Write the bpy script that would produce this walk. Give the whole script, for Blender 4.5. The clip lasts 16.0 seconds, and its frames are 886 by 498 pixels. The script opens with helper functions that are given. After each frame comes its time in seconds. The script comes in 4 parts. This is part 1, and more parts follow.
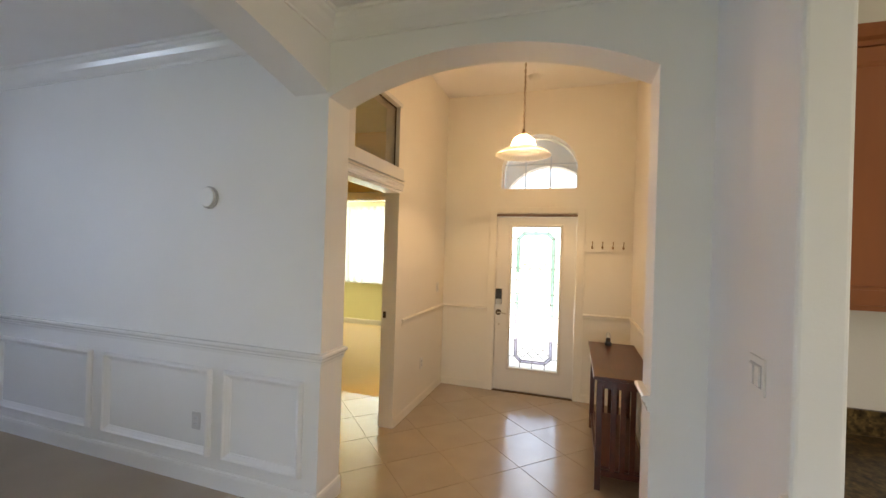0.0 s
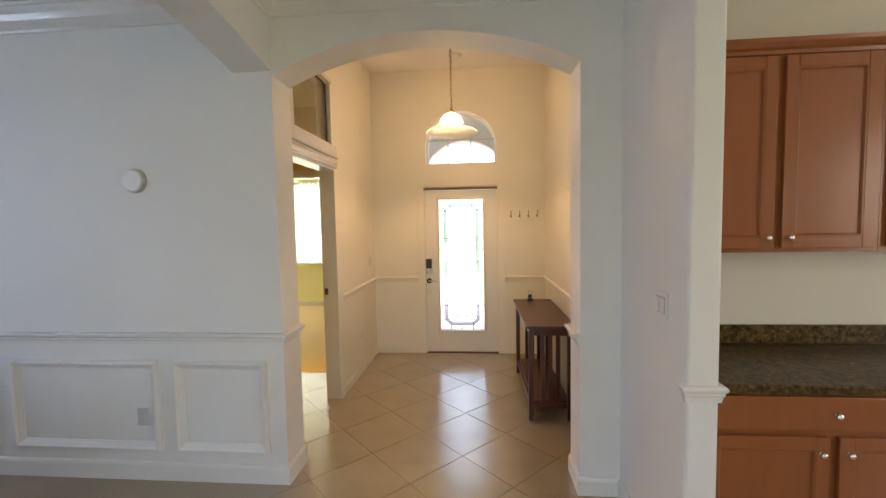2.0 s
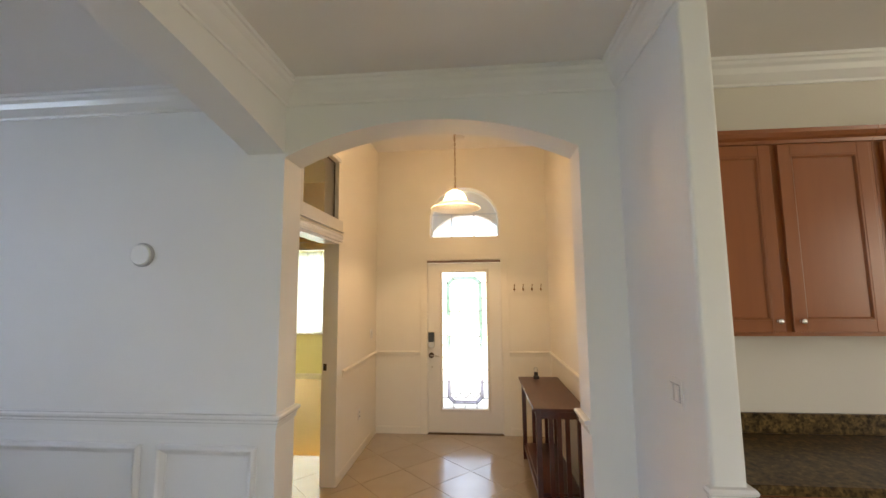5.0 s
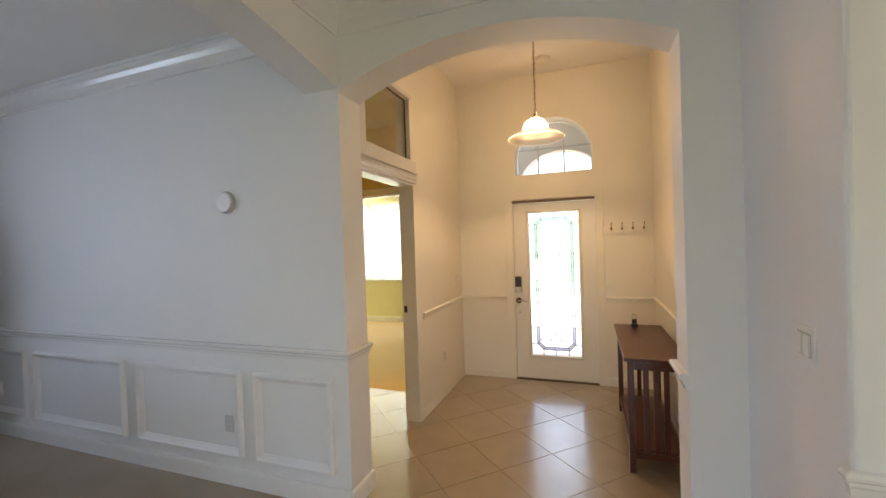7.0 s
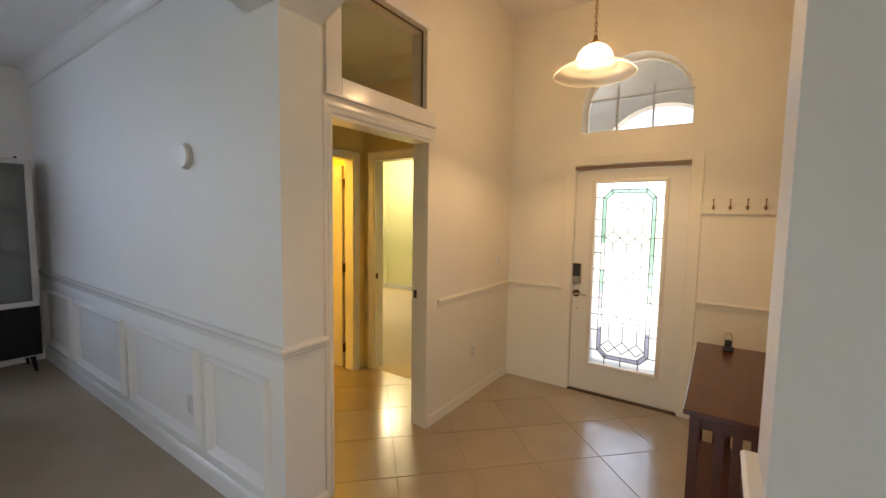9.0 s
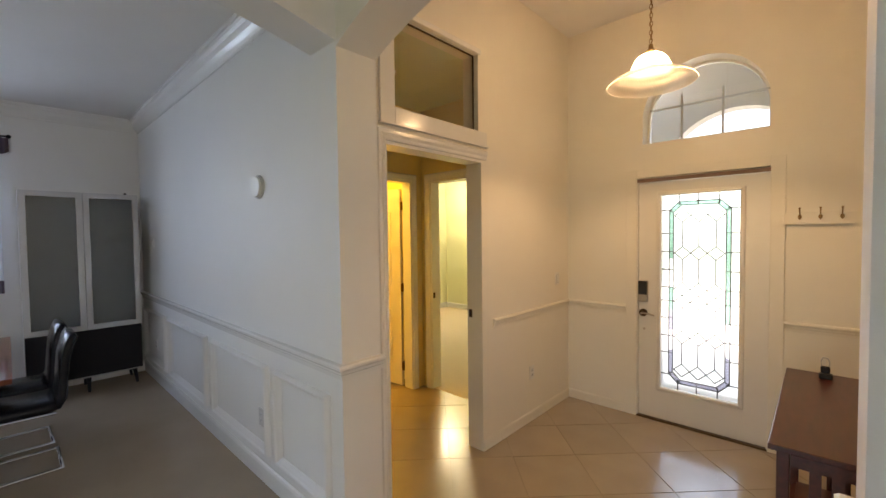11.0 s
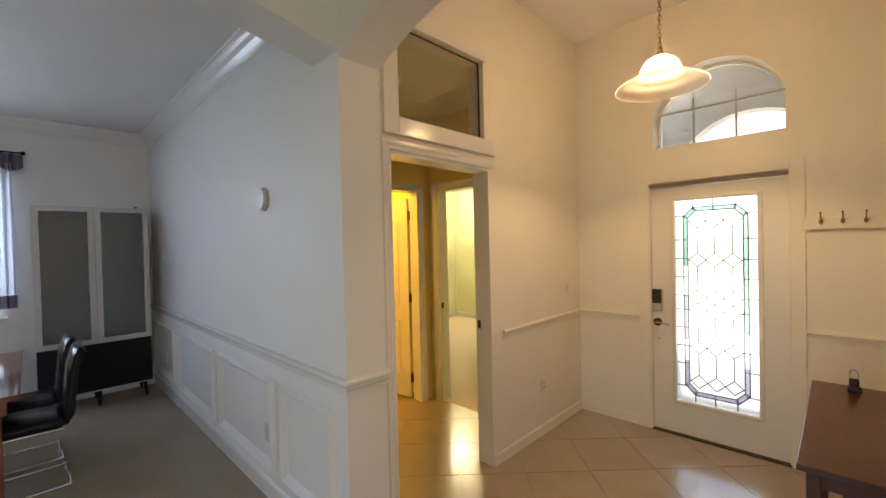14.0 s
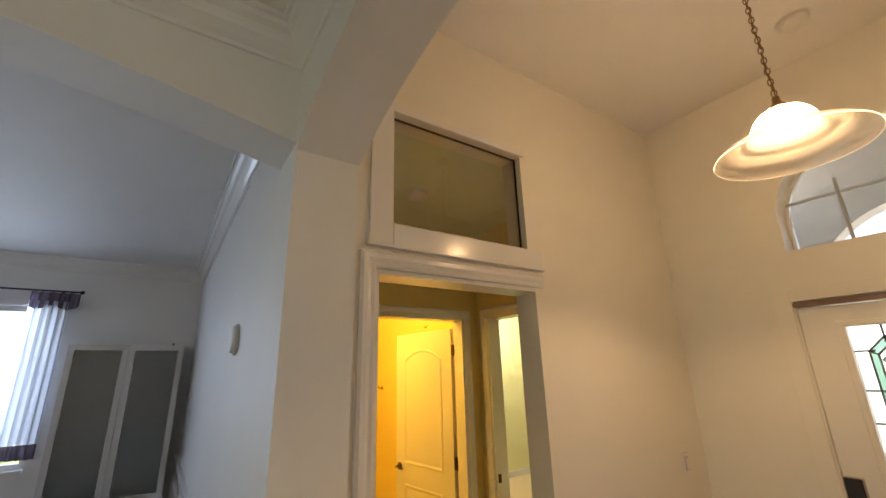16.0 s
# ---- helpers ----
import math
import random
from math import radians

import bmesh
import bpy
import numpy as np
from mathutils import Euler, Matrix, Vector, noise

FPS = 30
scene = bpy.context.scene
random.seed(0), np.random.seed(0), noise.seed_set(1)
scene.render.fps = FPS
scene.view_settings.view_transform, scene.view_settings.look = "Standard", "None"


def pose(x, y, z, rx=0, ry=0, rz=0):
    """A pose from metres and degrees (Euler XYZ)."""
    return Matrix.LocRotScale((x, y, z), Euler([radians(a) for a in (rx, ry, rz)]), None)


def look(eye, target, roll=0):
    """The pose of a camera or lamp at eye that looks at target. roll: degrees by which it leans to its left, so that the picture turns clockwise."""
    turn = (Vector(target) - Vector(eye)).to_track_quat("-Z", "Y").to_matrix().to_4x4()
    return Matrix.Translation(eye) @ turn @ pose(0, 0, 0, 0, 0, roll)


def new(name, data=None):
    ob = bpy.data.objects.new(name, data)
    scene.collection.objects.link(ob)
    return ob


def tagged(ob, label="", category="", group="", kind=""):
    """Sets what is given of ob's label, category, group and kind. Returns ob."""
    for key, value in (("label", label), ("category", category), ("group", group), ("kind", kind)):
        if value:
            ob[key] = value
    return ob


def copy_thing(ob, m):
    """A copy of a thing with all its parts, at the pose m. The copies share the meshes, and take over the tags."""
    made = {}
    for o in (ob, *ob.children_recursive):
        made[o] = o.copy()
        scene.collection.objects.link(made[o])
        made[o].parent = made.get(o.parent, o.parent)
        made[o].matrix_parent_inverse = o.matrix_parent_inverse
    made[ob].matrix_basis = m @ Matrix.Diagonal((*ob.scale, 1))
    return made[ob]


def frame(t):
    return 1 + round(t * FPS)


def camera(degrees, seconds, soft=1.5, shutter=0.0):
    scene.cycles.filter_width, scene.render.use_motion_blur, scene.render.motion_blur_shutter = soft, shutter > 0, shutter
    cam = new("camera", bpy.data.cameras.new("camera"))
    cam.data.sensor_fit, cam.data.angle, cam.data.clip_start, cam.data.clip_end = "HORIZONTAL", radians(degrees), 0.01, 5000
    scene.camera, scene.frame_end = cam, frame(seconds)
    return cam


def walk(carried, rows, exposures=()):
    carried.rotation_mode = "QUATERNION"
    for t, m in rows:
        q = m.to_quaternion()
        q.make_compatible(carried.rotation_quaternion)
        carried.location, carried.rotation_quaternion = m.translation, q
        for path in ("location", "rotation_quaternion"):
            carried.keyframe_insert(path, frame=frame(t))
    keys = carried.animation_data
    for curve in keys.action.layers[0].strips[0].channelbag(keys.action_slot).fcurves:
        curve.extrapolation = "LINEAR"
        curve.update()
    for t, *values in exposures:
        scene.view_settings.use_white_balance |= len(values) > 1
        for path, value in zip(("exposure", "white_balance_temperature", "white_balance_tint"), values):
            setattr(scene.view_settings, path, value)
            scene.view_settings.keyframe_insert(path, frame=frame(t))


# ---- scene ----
cam = camera(95.0, 16.0)
METRES, EYE, TILT, LEAN, TURN = 3.8, 1.5, 0.0, 0.0, 18.4
PATH = [
    (0, (0.546, 0.576, 1.626), (-0.074, 2.478, 1.631), 1.8),
    (0.5, (0.512, 0.515, 1.639), (0.051, 2.461, 1.591), 1.1),
    (1, (0.362, 0.377, 1.625), (0.086, 2.353, 1.482), -0.4),
    (1.5, (0.316, 0.317, 1.615), (0.133, 2.299, 1.425), -1.2),
    (2, (0.311, 0.303, 1.627), (0.142, 2.292, 1.503), -1.1),
    (2.5, (0.308, 0.309, 1.637), (0.117, 2.3, 1.647), -0.6),
    (3, (0.283, 0.326, 1.64), (0.083, 2.312, 1.77), 0.0),
    (3.1, (0.3, 0.318, 1.649), (0.096, 2.302, 1.799), 0.1),
    (3.2, (0.298, 0.325, 1.663), (0.09, 2.307, 1.829), 0.6),
    (5.4, (0.305, 0.306, 1.68), (0.137, 2.288, 1.892), -1.0),
    (5.5, (0.296, 0.301, 1.668), (0.123, 2.287, 1.832), -1.3),
    (6, (0.292, 0.311, 1.616), (0.0, 2.289, 1.602), -2.1),
    (6.5, (0.344, 0.408, 1.597), (-0.119, 2.353, 1.556), -2.3),
    (7, (0.495, 0.591, 1.6), (-0.184, 2.472, 1.576), -1.9),
    (7.5, (0.531, 0.864, 1.602), (-0.311, 2.678, 1.543), -1.4),
    (8, (0.537, 1.165, 1.621), (-0.403, 2.926, 1.494), -0.7),
    (8.5, (0.68, 1.422, 1.595), (-0.359, 3.119, 1.396), 0.8),
    (9, (0.783, 1.561, 1.608), (-0.343, 3.205, 1.446), 0.9),
    (9.2, (0.819, 1.599, 1.616), (-0.35, 3.215, 1.479), 0.7),
    (11.3, (0.835, 1.576, 1.609), (-0.54, 3.026, 1.529), -0.5),
    (11.5, (0.838, 1.586, 1.608), (-0.536, 3.035, 1.501), -0.4),
    (12, (0.832, 1.591, 1.597), (-0.508, 3.07, 1.469), -0.3),
    (12.5, (0.843, 1.608, 1.593), (-0.468, 3.112, 1.446), -0.3),
    (13, (0.843, 1.597, 1.599), (-0.467, 3.101, 1.454), -0.4),
    (13.5, (0.851, 1.602, 1.594), (-0.496, 3.077, 1.498), -0.6),
    (14, (0.811, 1.629, 1.622), (-0.588, 3.059, 1.594), -1.4),
    (14.5, (0.68, 1.757, 1.62), (-0.784, 3.119, 1.684), -3.2),
    (15, (0.497, 2.002, 1.716), (-0.982, 3.318, 2.003), -5.0),
    (15.5, (0.452, 2.242, 1.738), (-1.069, 3.44, 2.24), -3.1),
    (16, (0.455, 2.392, 1.754), (-1.128, 3.471, 2.33), -1.6),
]
walk(cam, [(t, look(eye, target, roll)) for t, eye, target, roll in PATH], [(0.0, 2.95, 7700, 13), (6.0, 2.95, 7700, 13), (9.0, 2.8, 7700, 13), (14.0, 2.8, 7700, 13), (16.0, 2.5, 7600, 13)])

# ---- world, sun, large lights ----
H, FH = 3.0, 3.49
YW, YB, XL, XR, YD = 2.69, 2.93, -0.98, 1.13, 5.32
W, D = -5.2, 0.9

world = bpy.data.worlds.new("sky")
scene.world = world
world.use_nodes = True
wn = world.node_tree
sky = wn.nodes.new("ShaderNodeTexSky")
sky.sky_type, sky.sun_disc, sky.sun_elevation, sky.sun_rotation = "NISHITA", False, radians(68), radians(157)
wn.links.new(sky.outputs[0], wn.nodes["Background"].inputs[0])
wn.nodes["Background"].inputs[1].default_value = 0.11


def lamp(name, kind, place, power, color, size=0.1, size_y=None, target=None):
    data = bpy.data.lights.new(name, kind)
    data.energy, data.color = power, color
    if kind == "AREA":
        data.shape, data.size, data.size_y = "RECTANGLE", size, size_y or size
    elif kind == "SUN":
        data.angle = size
    else:
        data.shadow_soft_size = size
    ob = new(name, data)
    ob.matrix_basis = look(place, target) if target else pose(*place)
    return ob


DAY = (0.46, 0.62, 1.0)
lamp("sun", "SUN", (0, 0, 30), 3.4, (1.0, 0.95, 0.88), radians(0.5), target=(-6, 14, -8))
lamp("dining_daylight", "AREA", (W - 0.25, 0.35, 1.85), 12.0, DAY, 1.9, 1.5, (0, 0.35, -0.2))
# added fill from the unseen south end, no known source there
lamp("hall_rear_fill", "AREA", (0.3, -4.35, 1.3), 1.1, (0.84, 0.84, 1.0), 2.0, 2.2, (0.3, 0, 1.3))
# added fill that brightens partition and cabinets from the unseen east side
lamp("kitchen_side_fill", "AREA", (4.85, 0.2, 1.9), 5.0, (1.0, 0.91, 0.84), 1.6, 1.2, (0, 0.2, 2.1))
lamp("bedroom_daylight", "AREA", (-3.35, 8.6, 1.75), 15, (0.95, 1.0, 0.95), 1.7, 1.6, (-3.35, 0, 1.7))
lamp("door_daylight", "AREA", (0.111, 5.62, 1.12), 0.62, (0.74, 0.86, 1.0), 0.62, 1.76, (0.111, 0, 1.12))
lamp("pendant_bulb", "POINT", (0.085, 4.18, 2.615), 6.5, (1.0, 0.67, 0.38), 0.025)
lamp("bath_bulb", "POINT", (-3.1, 3.45, 2.55), 10, (1.0, 0.58, 0.09), 0.25)
lamp("bedroom_bulb", "POINT", (-4.58, 7.45, 2.46), 7.4, (1.0, 0.88, 0.62), 0.28)



# ---- materials ----
def rgb(c):
    return (*c, 1.0)


def material(name, color, rough=0.5, metal=0.0, second=None, scale=6.0, detail=3.0, amount=0.5, bump=0.0, bump_scale=60.0, stretch=(1, 1, 1), coat=0.0, vary=0.0, ior=None):
    m = bpy.data.materials.new(name)
    m.use_nodes = True
    t = m.node_tree
    b = t.nodes["Principled BSDF"]
    b.inputs["Base Color"].default_value = rgb(color)
    b.inputs["Roughness"].default_value = rough
    b.inputs["Metallic"].default_value = metal
    if coat:
        b.inputs["Coat Weight"].default_value, b.inputs["Coat Roughness"].default_value = coat, 0.12
    co = t.nodes.new("ShaderNodeTexCoord")
    mp = t.nodes.new("ShaderNodeMapping")
    mp.inputs["Scale"].default_value = stretch
    t.links.new(co.outputs["Object"], mp.inputs[0])
    last = None
    if second:
        n = t.nodes.new("ShaderNodeTexNoise")
        n.inputs["Scale"].default_value, n.inputs["Detail"].default_value = scale, detail
        t.links.new(mp.outputs[0], n.inputs["Vector"])
        r = t.nodes.new("ShaderNodeMapRange")
        r.inputs["From Min"].default_value, r.inputs["From Max"].default_value = 0.5 - amount / 2, 0.5 + amount / 2
        t.links.new(n.outputs[0], r.inputs[0])
        mix = t.nodes.new("ShaderNodeMix")
        mix.data_type = "RGBA"
        mix.inputs[6].default_value, mix.inputs[7].default_value = rgb(color), rgb(second)
        t.links.new(r.outputs[0], mix.inputs[0])
        last = mix.outputs[2]
    if vary:
        oi = t.nodes.new("ShaderNodeObjectInfo")
        vr = t.nodes.new("ShaderNodeMapRange")
        vr.inputs["To Min"].default_value, vr.inputs["To Max"].default_value = 1 - vary, 1 + vary
        t.links.new(oi.outputs["Random"], vr.inputs[0])
        hs = t.nodes.new("ShaderNodeHueSaturation")
        hs.inputs["Color"].default_value = rgb(color)
        t.links.new(vr.outputs[0], hs.inputs["Value"])
        if last:
            t.links.new(last, hs.inputs["Color"])
        last = hs.outputs[0]
    if last:
        t.links.new(last, b.inputs["Base Color"])
    if bump:
        n = t.nodes.new("ShaderNodeTexNoise")
        n.inputs["Scale"].default_value, n.inputs["Detail"].default_value = bump_scale, 4.0
        t.links.new(mp.outputs[0], n.inputs["Vector"])
        bp = t.nodes.new("ShaderNodeBump")
        bp.inputs["Strength"].default_value, bp.inputs["Distance"].default_value = bump, 0.004
        t.links.new(n.outputs[0], bp.inputs["Height"])
        t.links.new(bp.outputs[0], b.inputs["Normal"])
    return m


def glass_material(name, color, rough=0.0):
    m = bpy.data.materials.new(name)
    m.use_nodes = True
    b = m.node_tree.nodes["Principled BSDF"]
    b.inputs["Base Color"].default_value = rgb(color)
    b.inputs["Roughness"].default_value = rough
    b.inputs["Transmission Weight"].default_value = 1.0
    b.inputs["IOR"].default_value = 1.45
    return m


def glow_glass(name, color, through_share, clear_share=0.0):
    m = bpy.data.materials.new(name)
    m.use_nodes = True
    t = m.node_tree
    out = t.nodes["Material Output"]
    b = t.nodes["Principled BSDF"]
    b.inputs["Base Color"].default_value, b.inputs["Roughness"].default_value = rgb(color), 0.25
    tr = t.nodes.new("ShaderNodeBsdfTranslucent")
    tr.inputs[0].default_value = rgb(color)
    clear = t.nodes.new("ShaderNodeBsdfTransparent")
    both = t.nodes.new("ShaderNodeMixShader")
    both.inputs[0].default_value = clear_share
    t.links.new(tr.outputs[0], both.inputs[1])
    t.links.new(clear.outputs[0], both.inputs[2])
    mx = t.nodes.new("ShaderNodeMixShader")
    mx.inputs[0].default_value = through_share
    t.links.new(b.outputs[0], mx.inputs[1])
    t.links.new(both.outputs[0], mx.inputs[2])
    t.links.new(mx.outputs[0], out.inputs[0])
    return m


PAINT = material("white_wall_paint", (0.78, 0.78, 0.77), 0.55, second=(0.74, 0.745, 0.74), scale=1.3, bump=0.12, bump_scale=90)
BEIGE = material("beige_wall_paint", (0.69, 0.64, 0.57), 0.5, second=(0.66, 0.61, 0.54), scale=1.4, bump=0.12, bump_scale=90)
CREAM = material("cream_wall_paint", (0.80, 0.77, 0.70), 0.42, second=(0.77, 0.735, 0.66), scale=1.5, bump=0.12, bump_scale=90)
YELLOW = material("yellow_wall_paint", (0.80, 0.66, 0.30), 0.5, second=(0.76, 0.62, 0.27), scale=1.5, bump=0.12, bump_scale=90)
LIME = material("pale_green_wall_paint", (0.79, 0.79, 0.52), 0.5, second=(0.76, 0.76, 0.50), scale=1.5, bump=0.12, bump_scale=90)
# olive cast of the mixed light, put into the vestibule ceiling's colour
OLIVECAST = material("ceiling_paint_with_olive_light", (0.66, 0.72, 0.56), 0.6, second=(0.63, 0.69, 0.53), scale=2, bump=0.2, bump_scale=60)
CEIL = material("white_ceiling_paint", (0.82, 0.81, 0.80), 0.6, second=(0.79, 0.78, 0.77), scale=2, bump=0.25, bump_scale=40)
TRIM = material("glossy_white_trim_paint", (0.80, 0.80, 0.79), 0.2, second=(0.77, 0.77, 0.76), scale=3, bump=0.04, bump_scale=40)
FRAMEPAINT = material("white_satin_trim_paint", (0.79, 0.79, 0.785), 0.4, second=(0.76, 0.76, 0.755), scale=3, bump=0.06, bump_scale=40)
DOORPAINT = material("white_door_paint", (0.78, 0.76, 0.72), 0.3, second=(0.75, 0.73, 0.69), scale=2, bump=0.05, bump_scale=50)
TILE = material("beige_floor_tile", (0.36, 0.275, 0.18), 0.34, second=(0.305, 0.228, 0.148), scale=3.6, detail=8, amount=0.4, bump=0.06, bump_scale=12, vary=0.06, coat=1.0)
GROUT = material("beige_grout", (0.33, 0.26, 0.175), 0.6, second=(0.28, 0.22, 0.15), scale=30, bump=0.3, bump_scale=120)
TAUPE = material("taupe_smooth_floor", (0.42, 0.335, 0.25), 0.27, second=(0.37, 0.295, 0.215), scale=2.5, detail=5, bump=0.15, bump_scale=70)
CARPET = material("beige_carpet", (0.78, 0.63, 0.46), 0.95, second=(0.72, 0.58, 0.42), scale=140, detail=4, bump=0.9, bump_scale=260)
CHERRY = material("cherry_cabinet_wood", (0.30, 0.098, 0.034), 0.28, second=(0.26, 0.083, 0.029), scale=4, detail=6, amount=0.5, bump=0.03, bump_scale=30, stretch=(6, 6, 0.7))
MAHOGANY = material("dark_mahogany_wood", (0.085, 0.018, 0.010), 0.28, second=(0.05, 0.011, 0.007), scale=9, detail=7, amount=0.4, bump=0.04, bump_scale=30, stretch=(5, 0.7, 5))
GRANITE = material("brown_granite", (0.030, 0.019, 0.009), 0.3, second=(0.20, 0.125, 0.05), scale=34, detail=12, amount=0.42)
BLACK = material("black_lacquer", (0.008, 0.009, 0.014), 0.45)
LEATHER = material("black_leatherette", (0.010, 0.011, 0.015), 0.27, bump=0.25, bump_scale=180)
CHROME = material("polished_chrome", (0.8, 0.8, 0.82), 0.12, 1.0)
NICKEL = material("satin_nickel", (0.55, 0.50, 0.44), 0.3, 1.0)
BRONZE = material("dark_bronze", (0.10, 0.06, 0.03), 0.4, 0.9)
BRASS = material("antique_brass", (0.30, 0.19, 0.09), 0.35, 1.0)
PLASTIC = material("white_plastic", (0.75, 0.75, 0.73), 0.35)
PLATEGREY = material("pale_grey_plastic", (0.56, 0.56, 0.56), 0.35)
LAMINATE = material("white_laminate", (0.58, 0.59, 0.61), 0.35, second=(0.56, 0.57, 0.59), scale=4)
GREYPLASTIC = material("grey_plastic", (0.45, 0.45, 0.46), 0.4)
BLACKPLASTIC = material("black_plastic", (0.02, 0.02, 0.022), 0.35)
STRIP = material("brown_weather_strip", (0.24, 0.15, 0.11), 0.6)
LEAD = material("dark_lead_came", (0.12, 0.12, 0.125), 0.5, 0.6)
GLASS = glass_material("clear_glass", (1, 1, 1))
RIPPLE = glass_material("rippled_obscure_glass", (1, 1, 1), 0.32)
GREENGLASS = glass_material("green_glass", (0.27, 0.45, 0.385), 0.2)
LILACGLASS = glass_material("smoky_lilac_glass", (0.37, 0.36, 0.45), 0.2)
OBSCURE = glass_material("frosted_cabinet_glass", (0.74, 0.79, 0.83), 0.35)
SHADE = glow_glass("alabaster_glass", (0.99, 0.96, 0.90), 0.94, 0.30)
SHEER = glow_glass("sheer_white_fabric", (0.82, 0.84, 0.90), 0.7)
SHEERDARK = glow_glass("sheer_plum_fabric", (0.16, 0.13, 0.17), 0.45)
CONCRETE = material("pale_concrete", (0.60, 0.575, 0.54), 0.85, second=(0.53, 0.51, 0.475), scale=5, bump=0.3, bump_scale=60)
STUCCO = material("pale_stucco", (0.60, 0.56, 0.52), 0.9, second=(0.55, 0.51, 0.47), scale=6, bump=0.5, bump_scale=80)
GRASS = material("lawn_green", (0.06, 0.11, 0.03), 0.9, second=(0.09, 0.13, 0.04), scale=20, bump=0.6, bump_scale=120)
SHEERBED = glow_glass("sheer_cream_fabric", (0.50, 0.56, 0.54), 0.6)
LEAVES = material("hedge_leaves", (0.05, 0.10, 0.03), 0.6, vary=0.2)
TABLEWOOD = material("reddish_table_wood", (0.20, 0.06, 0.025), 0.12, second=(0.14, 0.04, 0.018), scale=8, detail=6, amount=0.4, stretch=(0.8, 6, 6))


for m in (BLACK, LEATHER):
    m.node_tree.nodes["Principled BSDF"].inputs["Specular IOR Level"].default_value = 0.2
# the glaze of the tiles is unevenly polished
t = TILE.node_tree
spots = t.nodes.new("ShaderNodeTexNoise")
spots.inputs["Scale"].default_value, spots.inputs["Detail"].default_value = 2.3, 5.0
sheen = t.nodes.new("ShaderNodeMapRange")
sheen.inputs["From Min"].default_value, sheen.inputs["From Max"].default_value = 0.3, 0.7
sheen.inputs["To Min"].default_value, sheen.inputs["To Max"].default_value = 0.12, 0.22
t.links.new([n for n in t.nodes if n.type == "TEX_COORD"][0].outputs["Object"], spots.inputs["Vector"])
t.links.new(spots.outputs[0], sheen.inputs[0])
t.links.new(sheen.outputs[0], t.nodes["Principled BSDF"].inputs["Coat Roughness"])

# dark crystals and pale flecks over the mottled ground of the granite
t = GRANITE.node_tree
cell = t.nodes.new("ShaderNodeTexVoronoi")
cell.inputs["Scale"].default_value = 85.0
grade = t.nodes.new("ShaderNodeValToRGB")
grade.color_ramp.elements[0].position, grade.color_ramp.elements[0].color = 0.25, (0.10, 0.09, 0.08, 1)
grade.color_ramp.elements[1].position, grade.color_ramp.elements[1].color = 0.7, (1.0, 1.0, 1.0, 1)
blend = t.nodes.new("ShaderNodeMix")
blend.data_type, blend.blend_type = "RGBA", "MULTIPLY"
blend.inputs[0].default_value = 0.6
base = t.nodes["Principled BSDF"].inputs["Base Color"]
t.links.new([n for n in t.nodes if n.type == "TEX_COORD"][0].outputs["Object"], cell.inputs["Vector"])
t.links.new(cell.outputs["Color"], grade.inputs[0])
t.links.new(base.links[0].from_socket, blend.inputs[6])
t.links.new(grade.outputs[0], blend.inputs[7])
t.links.new(blend.outputs[2], base)
GRANITE.node_tree.nodes["Principled BSDF"].inputs["Specular IOR Level"].default_value = 0.14
for m in (TILE,):
    m.node_tree.nodes["Principled BSDF"].inputs["Coat IOR"].default_value = 1.85
    m.node_tree.nodes["Principled BSDF"].inputs["Specular IOR Level"].default_value = 0.95


# ---- helpers for meshes ----
def finish(ob, smooth=False):
    if smooth:
        for p in ob.data.polygons:
            p.use_smooth = True
    return ob


def mesh(name, bm, mat, smooth=False):
    bmesh.ops.recalc_face_normals(bm, faces=bm.faces)
    me = bpy.data.meshes.new(name)
    bm.to_mesh(me)
    bm.free()
    me.materials.append(mat)
    ob = new(name, me)
    return finish(ob, smooth)


def part(name, bm, mat, parent, label="", smooth=False):
    ob = mesh(name, bm, mat, smooth)
    ob.parent = parent
    return tagged(ob, label)


def structure(name, bm, mat, label="", smooth=False):
    return tagged(mesh(name, bm, mat, smooth), label, "", "", "structure")


def thing(name, label, category, place=(0, 0, 0), turn=0, group=""):
    ob = new(name)
    ob.empty_display_size = 0.05
    ob.matrix_basis = pose(*place, 0, 0, turn)
    return tagged(ob, label, category, group)


def box(bm, x0, x1, y0, y1, z0, z1, bevel=0.0, seg=2):
    r = bmesh.ops.create_cube(bm, size=1.0)["verts"]
    for v in r:
        v.co = Vector((x0 + (v.co.x + 0.5) * (x1 - x0), y0 + (v.co.y + 0.5) * (y1 - y0), z0 + (v.co.z + 0.5) * (z1 - z0)))
    if bevel:
        es = list({e for v in r for e in v.link_edges})
        bmesh.ops.bevel(bm, geom=es, offset=bevel, segments=seg, affect="EDGES", profile=0.5)
    return bm


def boxes(*items, bevel=0.0):
    bm = bmesh.new()
    for i in items:
        box(bm, *i, bevel=bevel)
    return bm


def rod(bm, a, b, r, n=12, r2=None):
    a, b = Vector(a), Vector(b)
    q = (b - a).to_track_quat("Z", "Y").to_matrix().to_4x4()
    bmesh.ops.create_cone(bm, cap_ends=True, segments=n, radius1=r, radius2=r if r2 is None else r2, depth=(b - a).length, matrix=Matrix.Translation((a + b) / 2) @ q)
    return bm


